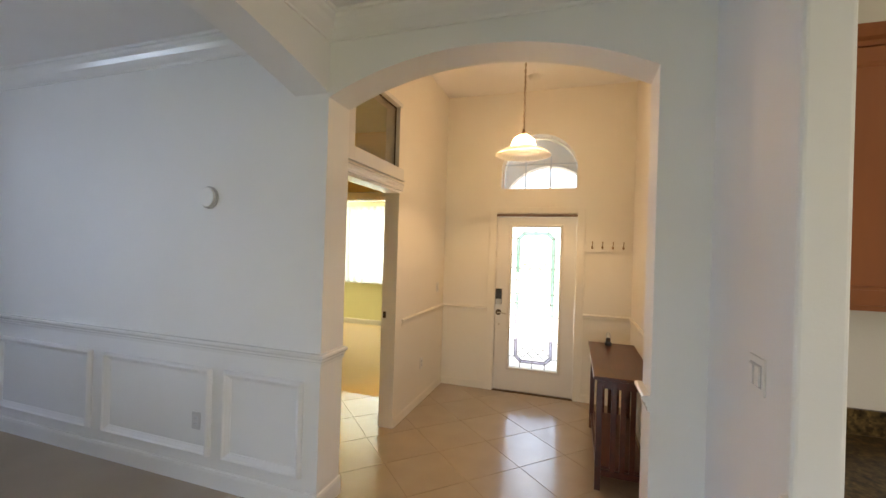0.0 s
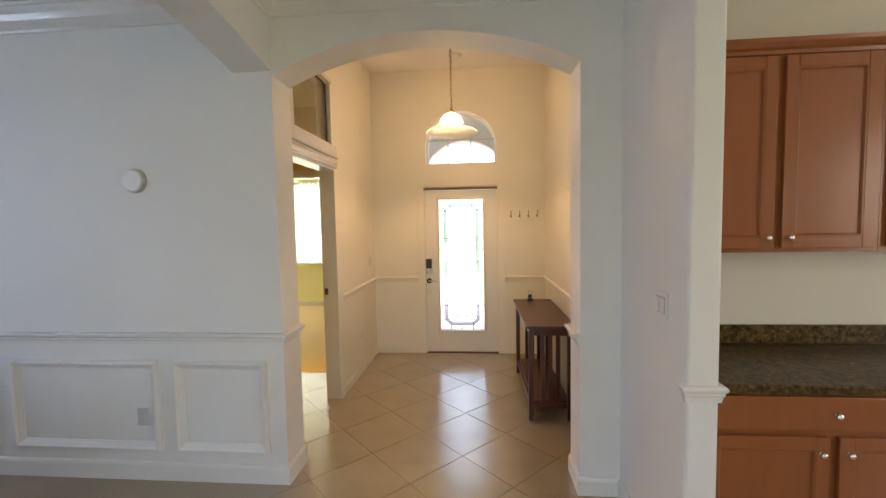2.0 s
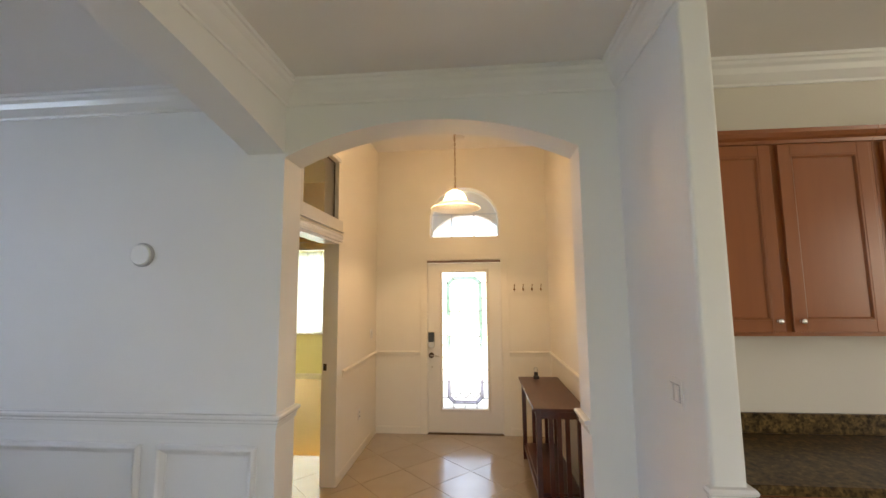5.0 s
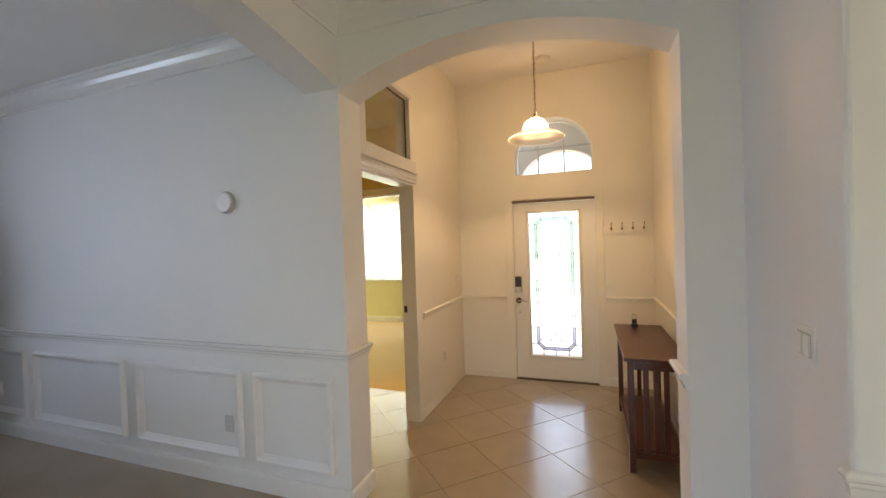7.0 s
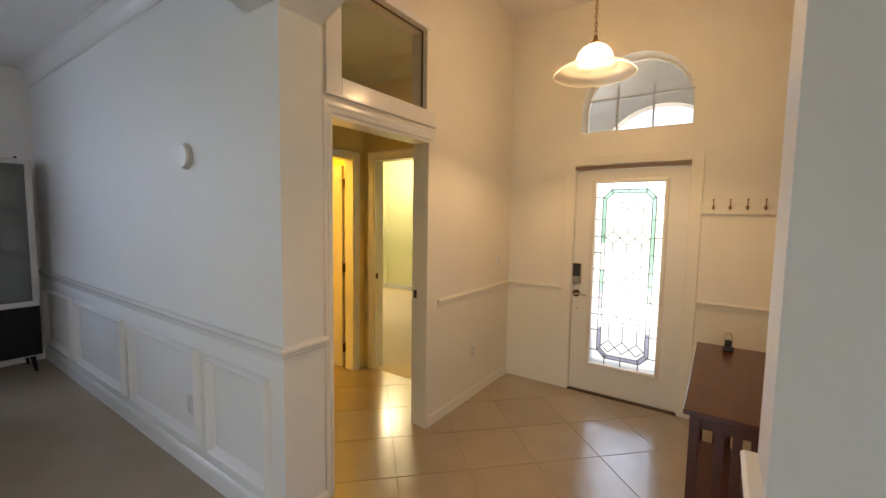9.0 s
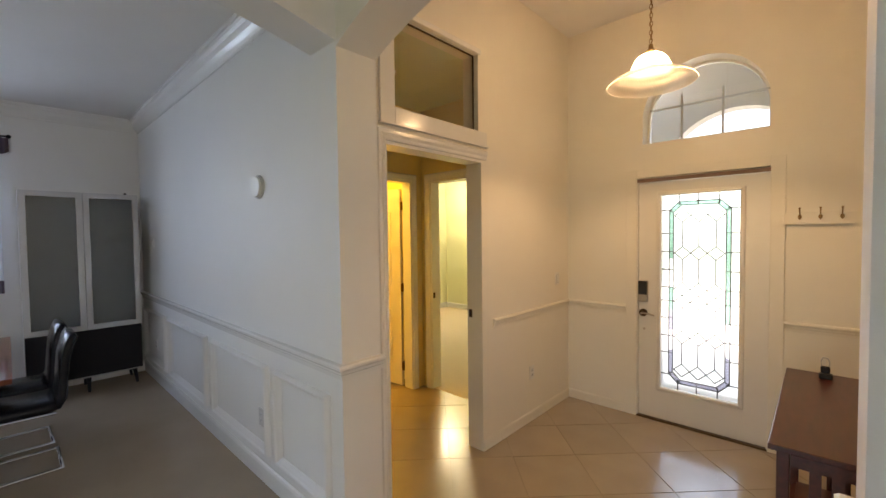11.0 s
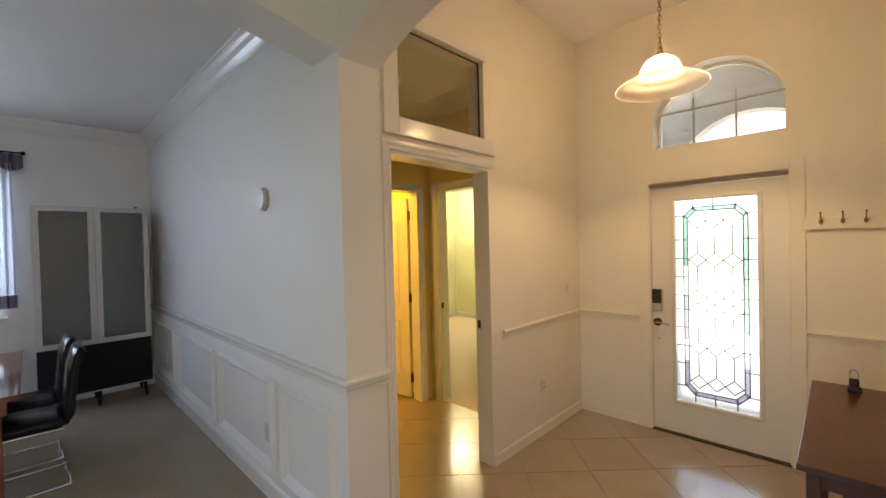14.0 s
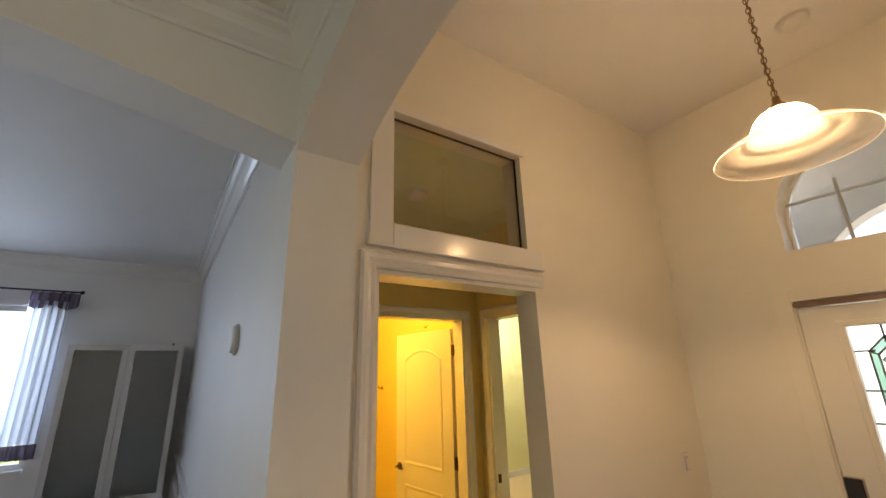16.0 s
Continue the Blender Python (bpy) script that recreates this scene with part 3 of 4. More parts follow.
# ---- front door ----
GX0, GX1, GZ0, GZ1 = -0.159, 0.382, 0.288, 1.920
def front_door():
    t = thing("front_door", "white front door, closed, with a tall leaded glass pane", "door", (-0.335, 5.345, 0.03))
    ox, oy, oz = -0.335, 5.345, 0.03
    L = lambda a, b, c, d, e, f: (a - ox, b - ox, c - oy, d - oy, e - oz, f - oz)
    x0, x1, z0, z1 = -0.335, 0.553, 0.013, 2.035
    bm = boxes(L(x0, GX0, 5.345, 5.39, z0, z1), L(GX1, x1, 5.345, 5.39, z0, z1), L(GX0, GX1, 5.345, 5.39, z0, GZ0), L(GX0, GX1, 5.345, 5.39, GZ1, z1))
    part("slab", bm, DOORPAINT, t)
    bm = bmesh.new()
    sweep(bm, [(GX0 - ox, GZ0 - oz), (GX1 - ox, GZ0 - oz), (GX1 - ox, GZ1 - oz), (GX0 - ox, GZ1 - oz)], [(0.0, 0.0), (0.0, 0.006), (-0.01, 0.012), (-0.028, 0.010), (-0.034, 0.0)], lambda x, z, h: (x, -h, z), closed=True)
    part("glass_bead", bm, DOORPAINT, t)
    part("pane", boxes(L(GX0, GX1, 5.374, 5.380, GZ0, GZ1)), RIPPLE, t, "rippled obscure glass pane").visible_shadow = False
    w, h = GX1 - GX0, GZ1 - GZ0
    P = lambda u, v: (GX0 - ox + u * w, GZ1 - oz - v * h)
    ci, co, k = 0.20, 0.105, 0.5
    def octo(m, cut):
        a, b = m, m * w / h
        c, d = cut, cut * w / h
        return [(a + c, b), (1 - a - c, b), (1 - a, b + d), (1 - a, 1 - b - d), (1 - a - c, 1 - b), (a + c, 1 - b), (a, 1 - b - d), (a, b + d)]
    O, I = octo(0.105, 0.13), octo(0.163, 0.105)
    def piece(pts, mat, label):
        bm = bmesh.new()
        slab(bm, [P(u, v) for u, v in pts], lambda x, z, y: (x, y, z), 0.024, 0.0285)
        part("glass_piece", bm, mat, t, label).visible_shadow = False
    def split(i, f0, f1, mat):
        a, b, c, d = O[i], O[(i + 1) % 8], I[(i + 1) % 8], I[i]
        m = lambda p, q, f: (p[0] + (q[0] - p[0]) * f, p[1] + (q[1] - p[1]) * f)
        piece([m(a, b, f0), m(a, b, f1), m(d, c, f1), m(d, c, f0)], mat, "green glass piece" if mat is GREENGLASS else "lilac glass piece")
    for i, f0, f1, mat in ((0, 0, 0.5, GREENGLASS), (0, 0.5, 1, GREENGLASS), (1, 0, 1, GREENGLASS), (7, 0, 1, GREENGLASS), (2, 0, 0.33, GREENGLASS), (2, 0.33, 0.655, GREENGLASS), (2, 0.855, 1, LILACGLASS),
                           (3, 0, 1, LILACGLASS), (4, 0, 0.5, LILACGLASS), (4, 0.5, 1, LILACGLASS), (5, 0, 1, LILACGLASS), (6, 0, 0.145, LILACGLASS), (6, 0.27, 0.39, LILACGLASS), (6, 0.39, 0.53, GREENGLASS), (6, 0.71, 1, GREENGLASS)):
        split(i, f0, f1, mat)
    bm = bmesh.new()
    def line(p, q, r=0.0045):
        (x0, z0), (x1, z1) = P(*p), P(*q)
        a, b = Vector((x0, 0.0225, z0)), Vector((x1, 0.0225, z1))
        d = (b - a).normalized()
        s = Vector((-d.z, 0, d.x)) * r
        f = Vector((0, 0.0012, 0))
        vs = [bm.verts.new(c) for c in (a - s - f, a + s - f, b + s - f, b - s - f, a - s + f, a + s + f, b + s + f, b - s + f)]
        for q4 in ((0, 1, 2, 3), (4, 7, 6, 5), (0, 4, 5, 1), (1, 5, 6, 2), (2, 6, 7, 3), (3, 7, 4, 0)):
            bm.faces.new([vs[i] for i in q4])
    for i in range(8):
        line(O[i], O[(i + 1) % 8])
        line(I[i], I[(i + 1) % 8])
        line(O[i], I[i])
    for v in (0.077, 0.195, 0.289, 0.380, 0.472, 0.542, 0.631, 0.723, 0.812, 0.926):
        inner = 0.105 if 0.1 < v < 0.9 else 0.15
        line((0, v), (inner, v))
        line((1 - inner, v), (1, v))
        if 0.1 < v < 0.9:
            line((0.105, v), (0.163, v))
            line((0.837, v), (0.895, v))
    for u in (0.235, 0.485, 0.75):
        line((u, 0), (u, 0.163 * w / h))
        line((u, 1), (u, 1 - 0.163 * w / h))
    cs, hu, hv = (0.285, 0.50, 0.715), 0.1075, 0.0325
    def diamond(u, v):
        for a, b in ((-hu, 0), (hu, 0)):
            line((u, v - hv), (u + a, v))
            line((u, v + hv), (u + a, v))
    for u in cs:
        line((u, 0.138), (u - hu, 0.138 - hv))
        line((u, 0.138), (u + hu, 0.138 - hv))
        line((u - hu, 0.138 - hv), (u - hu / 2, 0.138 - 1.5 * hv))
        line((u + hu, 0.138 - hv), (u + hu / 2, 0.138 - 1.5 * hv))
        for v in (0.2945, 0.4775, 0.5425, 0.7245, 0.895):
            diamond(u, v)
        for a, b in ((0.138, 0.262), (0.327, 0.445), (0.575, 0.692), (0.757, 0.8625)):
            line((u, a), (u, b))
    for v in (0.2945, 0.4775, 0.5425, 0.7245, 0.895):
        line((0.163, v), (cs[0] - hu, v))
        line((cs[2] + hu, v), (0.837, v))
    part("lead_came", bm, LEAD, t, "dark lead lines between the glass pieces")
    # keypad lock
    lk = part("keypad_lock", boxes(L(-0.334, -0.256, 5.316, 5.345, 1.010, 1.195), bevel=0.008), NICKEL, t, "satin nickel keypad lock")
    part("keypad", boxes(L(-0.330, -0.260, 5.308, 5.3165, 1.075, 1.193), bevel=0.004), BLACKPLASTIC, lk, "black keypad face")
    bm = bmesh.new()
    rod(bm, (-0.296 - ox, 0.0, 0.915 - oz), (-0.296 - ox, -0.012, 0.915 - oz), 0.033, 24)
    rod(bm, (-0.296 - ox, -0.012, 0.915 - oz), (-0.296 - ox, -0.045, 0.915 - oz), 0.011, 16)
    hd = part("lever_handle", bm, BRONZE, t, "dark rosette of the lever handle")
    bm = bmesh.new()
    tube(bm, [(-0.305 - ox, -0.047, 0.915 - oz), (-0.27 - ox, -0.050, 0.918 - oz), (-0.225 - ox, -0.048, 0.912 - oz), (-0.195 - ox, -0.044, 0.905 - oz)], 0.0075, 10)
    part("lever", bm, NICKEL, hd)
    bm = bmesh.new()
    rod(bm, (-0.288 - ox, 0, 0.775 - oz), (-0.288 - ox, -0.006, 0.775 - oz), 0.010, 16)
    part("lock_button", bm, NICKEL, t)
    return t


front_door()
structure("trim_front_door", boxes((-0.43, DX0, YD - 0.012, YD, 0, 2.15), (DX1, 0.645, YD - 0.012, YD, 0, 2.15), (DX0, DX1, YD - 0.012, YD, 2.075, 2.15), bevel=0.003), CREAM, "flat casing round the front door")
structure("trim_front_door_frame", boxes((DX0 - 0.0, DX0 + 0.008, YD, YD + 0.12, 0, 2.075), (DX1 - 0.008, DX1, YD, YD + 0.12, 0, 2.075), (DX0, DX1, YD + 0.02, YD + 0.12, 2.04, 2.075)), DOORPAINT, "door frame")
structure("trim_door_head_strip", boxes((DX0 + 0.002, DX1 - 0.002, YD - 0.004, YD + 0.02, 2.042, 2.068)), STRIP, "brown weather strip over the front door")
structure("trim_threshold", boxes((DX0, DX1, YD - 0.01, YD + 0.2, -0.01, 0.0115), bevel=0.004), BRONZE, "dark metal threshold")

# arched window
def arched_window():
    t = thing("arched_window", "arched white window with thin grey glazing bars above the front door", "window", (0.12, 5.48, FZ0))
    f = [(x - 0.12, z - FZ0) for x, z in fan]
    bm = bmesh.new()
    sweep(bm, f[::-1], [(0, -0.01), (0, 0.02), (0.018, 0.02), (0.018, -0.01)], lambda x, z, h: (x, h, z), closed=True)
    part("frame", bm, TRIM, t, "white frame")
    bm = bmesh.new()
    slab(bm, f, lambda x, z, h: (x, h, z), 0.0, 0.004)
    part("pane", bm, GLASS, t)
    zt = 2.672 - FZ0
    part("glazing_bars", boxes((-0.169, -0.153, -0.014, -0.001, 0, zt + 0.09), (0.119, 0.135, -0.014, -0.001, 0, zt + 0.09), (FX0 - 0.12, FX1 - 0.12, -0.012, -0.001, zt - 0.008, zt + 0.008)), GREYPLASTIC, t, "thin grey glazing bars")


arched_window()

# ---- porch ----
bm = bmesh.new()
pa = arc(-0.62, 0.86, 2.25, 0.735)
slab(bm, [(-0.98, -0.1), (-0.62, -0.1)] + pa + [(0.86, -0.1), (2.6, -0.1), (2.6, 3.9), (-0.98, 3.9)], xz, 7.1, 7.3)
structure("wall_porch", bm, STUCCO, "pale stucco porch wall with an arch")
structure("wall_porch_side", boxes((XR + 0.14, 2.6, YD + 0.1, YD + 0.2, -0.1, 3.9), (2.6, 2.8, YD + 0.2, 7.3, -0.1, 3.9)), STUCCO, "pale stucco porch side wall")
structure("ceiling_porch", boxes((-0.98, 2.6, YD + 0.2, 7.1, 3.6, 3.7)), STUCCO, "porch ceiling")


def hedge(x0, x1, y0, y1, z1, count, seed):
    rng = random.Random(seed)
    verts, faces = [], []
    for _ in range(count):
        p = Vector((rng.uniform(x0, x1), rng.uniform(y0, y1), rng.uniform(-0.1, z1) * rng.uniform(0.75, 1.0)))
        q = Euler((rng.uniform(0, 6), rng.uniform(0, 6), rng.uniform(0, 6))).to_matrix()
        s = rng.uniform(0.05, 0.11)
        k = len(verts)
        verts += [p + q @ Vector(c) * s for c in ((-1, 0, 0), (0, -0.45, 0.1), (1, 0, 0), (0, 0.45, 0.1))]
        faces.append((k, k + 1, k + 2, k + 3))
    me = bpy.data.meshes.new("hedge")
    me.from_pydata(verts, [], faces)
    me.materials.append(LEAVES)
    return tagged(new("hedge", me), "dense green hedge outside the house", "hedge", "", "stuff")


hedge(-14, 14, 24, 25.5, 1.5, 14000, 3)


# ---- pendant ----
def pendant():
    t = thing("pendant_light", "alabaster glass bell pendant light, lit, hanging on a brass chain", "pendant light", (0.085, 4.18, 2.45))
    prof = [(0.018, 0.204), (0.045, 0.200), (0.070, 0.186), (0.090, 0.162), (0.103, 0.134), (0.112, 0.110), (0.124, 0.094), (0.148, 0.084), (0.182, 0.073), (0.212, 0.058), (0.231, 0.043), (0.238, 0.034)]
    bm = bmesh.new()
    lathe(bm, prof, 56)
    lathe(bm, [(0.238, 0.034), (0.240, 0.032), (0.238, 0.029), (0.235, 0.031)], 56)
    part("shade", bm, SHADE, t, "milky alabaster glass shade", True)
    bm = bmesh.new()
    lathe(bm, [(0.004, 0.262), (0.012, 0.258), (0.014, 0.235), (0.022, 0.225), (0.034, 0.214), (0.030, 0.206), (0.004, 0.204)], 24)
    part("cap", bm, BRASS, t, "", True)
    bm = bmesh.new()
    n, z = 30, 0.265
    step = (FH - 0.03 - 2.45 - z) / n
    for i in range(n):
        a = math.pi / 2 * (i % 2)
        pts = []
        for k in range(13):
            th = k * math.tau / 12
            u, v = 0.0085 * math.cos(th), (step * 0.66) * math.sin(th)
            pts.append((u * math.cos(a), u * math.sin(a), z + step * (i + 0.5) + v))
        tube(bm, pts, 0.0022, 6)
    part("chain", bm, BRASS, t, "", True)
    bm = bmesh.new()
    tube(bm, [(0.004 * math.sin(i * 1.3), 0.004 * math.cos(i * 1.1), z + i * (FH - 0.03 - 2.45 - z) / 20) for i in range(21)], 0.0022, 6)
    part("cord", bm, BRASS, t, "thin brown cord")
    bm = bmesh.new()
    lathe(bm, [(0.001, FH - 2.45 - 0.035), (0.02, FH - 2.45 - 0.034), (0.045, FH - 2.45 - 0.022), (0.062, FH - 2.45 - 0.004), (0.062, FH - 2.45), (0.001, FH - 2.45)], 32)
    part("canopy", bm, BRASS, t, "", True)
    bm = bmesh.new()
    bmesh.ops.create_uvsphere(bm, u_segments=16, v_segments=10, radius=0.022, matrix=Matrix.Translation((0, 0, 0.198)) @ Matrix.Diagonal((0.7, 0.7, 0.6, 1)))
    part("bulb_base", bm, PLASTIC, t, "", True)


pendant()


def ceiling_disc(x, y, z, label, name="smoke_detector"):
    t = thing(name, label, "smoke detector", (x, y, z))
    bm = bmesh.new()
    lathe(bm, [(0.001, -0.038), (0.05, -0.037), (0.062, -0.030), (0.066, -0.012), (0.07, 0.0), (0.001, 0.0)], 32)
    part("cover", bm, PLASTIC, t, "", True)
    bm = bmesh.new()
    lathe(bm, [(0.074, -0.006), (0.078, -0.004), (0.078, 0.0), (0.074, 0.0)], 32)
    part("base_ring", bm, PLASTIC, t, "", True)


# first disc is added to imitate the blurry disc reflected in the transom
ceiling_disc(-1.70, 3.66, 2.90, "round white disc added in place of a reflection in the transom glass")
ceiling_disc(0.09, 4.93, FH, "round white smoke detector on the foyer ceiling")

# ---- coat rack ----
t = thing("coat_rack", "white wooden coat rack with four bronze hooks beside the front door", "coat rack", (0.87, YD, 1.66))
part("board", boxes((-0.24, 0.24, -0.016, 0, 0, 0.075), bevel=0.003), CREAM, t)
part("ledge", boxes((-0.245, 0.245, -0.026, -0.0165, -0.004, 0.006)), CREAM, t)
for i in range(4):
    bm = bmesh.new()
    c = -0.15 + i * 0.105
    bmesh.ops.create_uvsphere(bm, u_segments=12, v_segments=8, radius=0.011, matrix=Matrix.Translation((c, -0.022, 0.045)) @ Matrix.Diagonal((1, 0.6, 1.5, 1)))
    tube(bm, [(c, -0.022, 0.05), (c, -0.034, 0.075), (c, -0.05, 0.085), (c, -0.058, 0.10)], 0.004, 8)
    tube(bm, [(c, -0.022, 0.04), (c, -0.036, 0.028), (c, -0.05, 0.034), (c, -0.055, 0.044)], 0.004, 8)
    bmesh.ops.create_uvsphere(bm, u_segments=10, v_segments=8, radius=0.007, matrix=Matrix.Translation((c, -0.058, 0.102)))
    part("hook", bm, BRASS, t, "", True)


# ---- console table ----
def console_table():
    t = thing("console_table", "dark mahogany console table with slatted ends against the foyer wall", "table", (0.89, 4.14, 0))
    hx, hy, top = 0.20, 0.59, 0.795
    part("tabletop", boxes((-hx, hx, -hy, hy, top - 0.024, top), bevel=0.004), MAHOGANY, t)
    for sx in (-1, 1):
        for sy in (-1, 1):
            cx, cy = sx * (hx - 0.045), sy * (hy - 0.06)
            part("leg", boxes((cx - 0.02, cx + 0.02, cy - 0.02, cy + 0.02, 0, top - 0.0245), bevel=0.003), MAHOGANY, t)
    for sy in (-1, 1):
        cy = sy * (hy - 0.06)
        part("apron", boxes((-hx + 0.066, hx - 0.066, cy - 0.010, cy + 0.010, top - 0.09, top - 0.025)), MAHOGANY, t)
        part("stretcher", boxes((-hx + 0.066, hx - 0.066, cy - 0.010, cy + 0.010, 0.10, 0.14)), MAHOGANY, t)
        for i in range(3):
            c = -0.062 + i * 0.062
            part("slat", boxes((c - 0.017, c + 0.017, cy - 0.006, cy + 0.006, 0.14, top - 0.09)), MAHOGANY, t)
    for sx in (-1, 1):
        cx = sx * (hx - 0.045)
        part("side_rail", boxes((cx - 0.010, cx + 0.010, -hy + 0.081, hy - 0.081, top - 0.09, top - 0.025)), MAHOGANY, t)
        part("low_rail", boxes((cx - 0.010, cx + 0.010, -hy + 0.081, hy - 0.081, 0.10, 0.14)), MAHOGANY, t)
    part("shelf", boxes((-hx + 0.056, hx - 0.056, -hy + 0.071, hy - 0.071, 0.1405, 0.158), bevel=0.002), MAHOGANY, t)


console_table()
t = thing("small_stand", "small black stand with a clear loop on the console table", "ornament", (0.86, 4.62, 0.795))
part("base", boxes((-0.028, 0.028, -0.02, 0.02, 0.0, 0.03), bevel=0.006), BLACKPLASTIC, t)
bm = bmesh.new()
box(bm, -0.022, 0.018, -0.010, 0.010, 0.030, 0.07, bevel=0.008)
part("body", bm, BLACKPLASTIC, t)
bm = bmesh.new()
tube(bm, [(-0.018, 0, 0.068), (-0.019, 0, 0.10), (-0.012, 0, 0.116), (0.006, 0, 0.114), (0.014, 0, 0.10), (0.014, 0, 0.066)], 0.004, 8)
part("loop", bm, GREYPLASTIC, t, "grey loop")
part("card", boxes((-0.014, 0.0, -0.002, 0.002, 0.07, 0.108)), PLASTIC, t, "pale card")


# ---- plates and sensor ----
def wall_plate(x, y, z, face, kind, label, w=0.072, hgt=0.116, mat=None):
    t = thing("light_switch" if kind == "switch" else "power_outlet", label, "light switch" if kind == "switch" else "power outlet", (x, y, z), {"-y": 0, "-x": -90, "+x": 90}[face])
    part("cover_plate", boxes((-w / 2, w / 2, -0.008, 0, -hgt / 2, hgt / 2), bevel=0.002), mat or PLASTIC, t)
    n = 2 if w > 0.1 else 1
    for i in range(n):
        c = (i - (n - 1) / 2) * 0.046
        if kind == "switch":
            # grey rim paints the shadow that the rocker throws on its plate
            part("rocker_shadow_rim", boxes((c - 0.020, c + 0.020, -0.0095, -0.0081, -0.037, 0.037)), GREYPLASTIC, t, "thin grey rim standing in for the shadow round the rocker")
            part("rocker", boxes((c - 0.016, c + 0.016, -0.016, -0.0096, -0.032, 0.032), bevel=0.001), mat or PLASTIC, t)
        else:
            for s in (-1, 1):
                sk = part("socket", boxes((c - 0.016, c + 0.016, -0.0105, -0.0082, s * 0.02 - 0.013, s * 0.02 + 0.013), bevel=0.001), LAMINATE, t)
                part("slots", boxes((c - 0.008, c - 0.006, -0.0112, -0.0106, s * 0.02 - 0.005, s * 0.02 + 0.005), (c + 0.006, c + 0.008, -0.0112, -0.0106, s * 0.02 - 0.004, s * 0.02 + 0.004)), BLACKPLASTIC, sk, "dark slots")


wall_plate(XR, 2.17, 1.25, "-x", "switch", "white double rocker light switch on the partition wall", 0.116, 0.118)
wall_plate(-1.86, YW, 0.42, "-y", "outlet", "pale grey power outlet inside a wainscot frame", mat=PLATEGREY)
wall_plate(XL, 5.08, 1.19, "+x", "switch", "white light switch beside the front door corner")
wall_plate(XL, 4.62, 0.42, "+x", "outlet", "white power outlet low on the foyer wall")
wall_plate(-4.62, YW, 1.55, "-y", "switch", "white switch plate at the far end of the dining wall")
wall_plate(-4.62, YW, 0.42, "-y", "outlet", "white power outlet at the far end of the dining wall")

t = thing("wall_sensor", "round white disc sensor on the dining room wall", "sensor", (-1.808, YW, 1.93))
bm = bmesh.new()
lathe(bm, [(0.001, 0), (0.075, 0), (0.076, -0.010), (0.072, -0.014), (0.001, -0.014)], 48, axis="Y")
part("back_plate", bm, GREYPLASTIC, t, "grey back plate")
bm = bmesh.new()
lathe(bm, [(0.001, -0.0145), (0.064, -0.0145), (0.066, -0.026), (0.060, -0.031), (0.001, -0.032)], 48, axis="Y")
part("front_disc", bm, PLASTIC, t, "white front disc")


# ---- kitchen ----
def knob(parent, x, y, z):
    bm = bmesh.new()
    lathe(bm, [(0.001, -0.026), (0.010, -0.025), (0.014, -0.019), (0.012, -0.013), (0.006, -0.010), (0.006, -0.001), (0.009, 0.0), (0.001, 0.0)], 20, (x, y, z), "Y")
    part("knob", bm, CHROME, parent, "round chrome knob", True)


def shaker(parent, name, x0, x1, z0, z1, y, rail=0.055, knob_at=None, drawer=False):
    """A framed front: y is its back, it faces -y."""
    if drawer:
        d = part(name, boxes((x0, x1, y - 0.020, y, z0, z1), bevel=0.005), CHERRY, parent)
    else:
        d = part(name, boxes((x0 + rail, x1 - rail, y - 0.009, y - 0.002, z0 + rail, z1 - rail)), CHERRY, parent)
        for b in ((x0, x0 + rail), (x1 - rail, x1)):
            part("stile", boxes((b[0], b[1], y - 0.020, y, z0, z1), bevel=0.003), CHERRY, d)
        for b in ((z0, z0 + rail), (z1 - rail, z1)):
            part("rail", boxes((x0 + rail, x1 - rail, y - 0.0196, y, b[0], b[1]), bevel=0.003), CHERRY, d)
        bm = bmesh.new()
        sweep(bm, [(x0 + rail, z0 + rail), (x1 - rail, z0 + rail), (x1 - rail, z1 - rail), (x0 + rail, z1 - rail)], [(0, 0.009), (0, 0.0185), (0.006, 0.0185), (0.014, 0.010), (0.014, 0.009)], lambda a, c, h: (a, y - h, c), closed=True)
        part("panel_bead", bm, CHERRY, d)
    if knob_at:
        knob(d, knob_at[0], y - 0.020, knob_at[1])
    return d


def wall_cabinet(xa, xb, mid):
    t = thing("wall_cabinet", "cherry wood wall cabinet with two framed doors and chrome knobs", "cabinet", ((xa + xb) / 2, 2.735, 1.459), group="kitchen wall cabinets")
    o = Vector(((xa + xb) / 2, 2.735, 1.459))
    yf = 2.39 - o.y
    part("body", boxes((xa - o.x, xb - o.x, yf, 0, 0, 0.944)), CHERRY, t)
    shaker(t, "door", xa + 0.03 - o.x, mid - 0.018 - o.x, 0.02, 0.921, yf - 0.001, knob_at=(mid - 0.05 - o.x, 1.53 - 1.459))
    shaker(t, "door", mid + 0.018 - o.x, xb - 0.03 - o.x, 0.02, 0.921, yf - 0.001, knob_at=(mid + 0.05 - o.x, 1.53 - 1.459))
    bm = bmesh.new()
    sweep(bm, [(xa - o.x, yf - 0.002), (xb - o.x, yf - 0.002)], [(0, 0.928), (0.008, 0.930), (0.012, 0.946), (0.026, 0.956), (0.040, 0.974), (0.046, 0.992), (0, 0.992)], lambda a, b, h: (a, yf - 0.002 - (b - yf + 0.002), h))
    part("cornice", bm, CHERRY, t, "moulded cherry cornice")
    return t


wall_cabinet(1.262, 2.20, 1.742)
wall_cabinet(2.202, 3.10, 2.65)


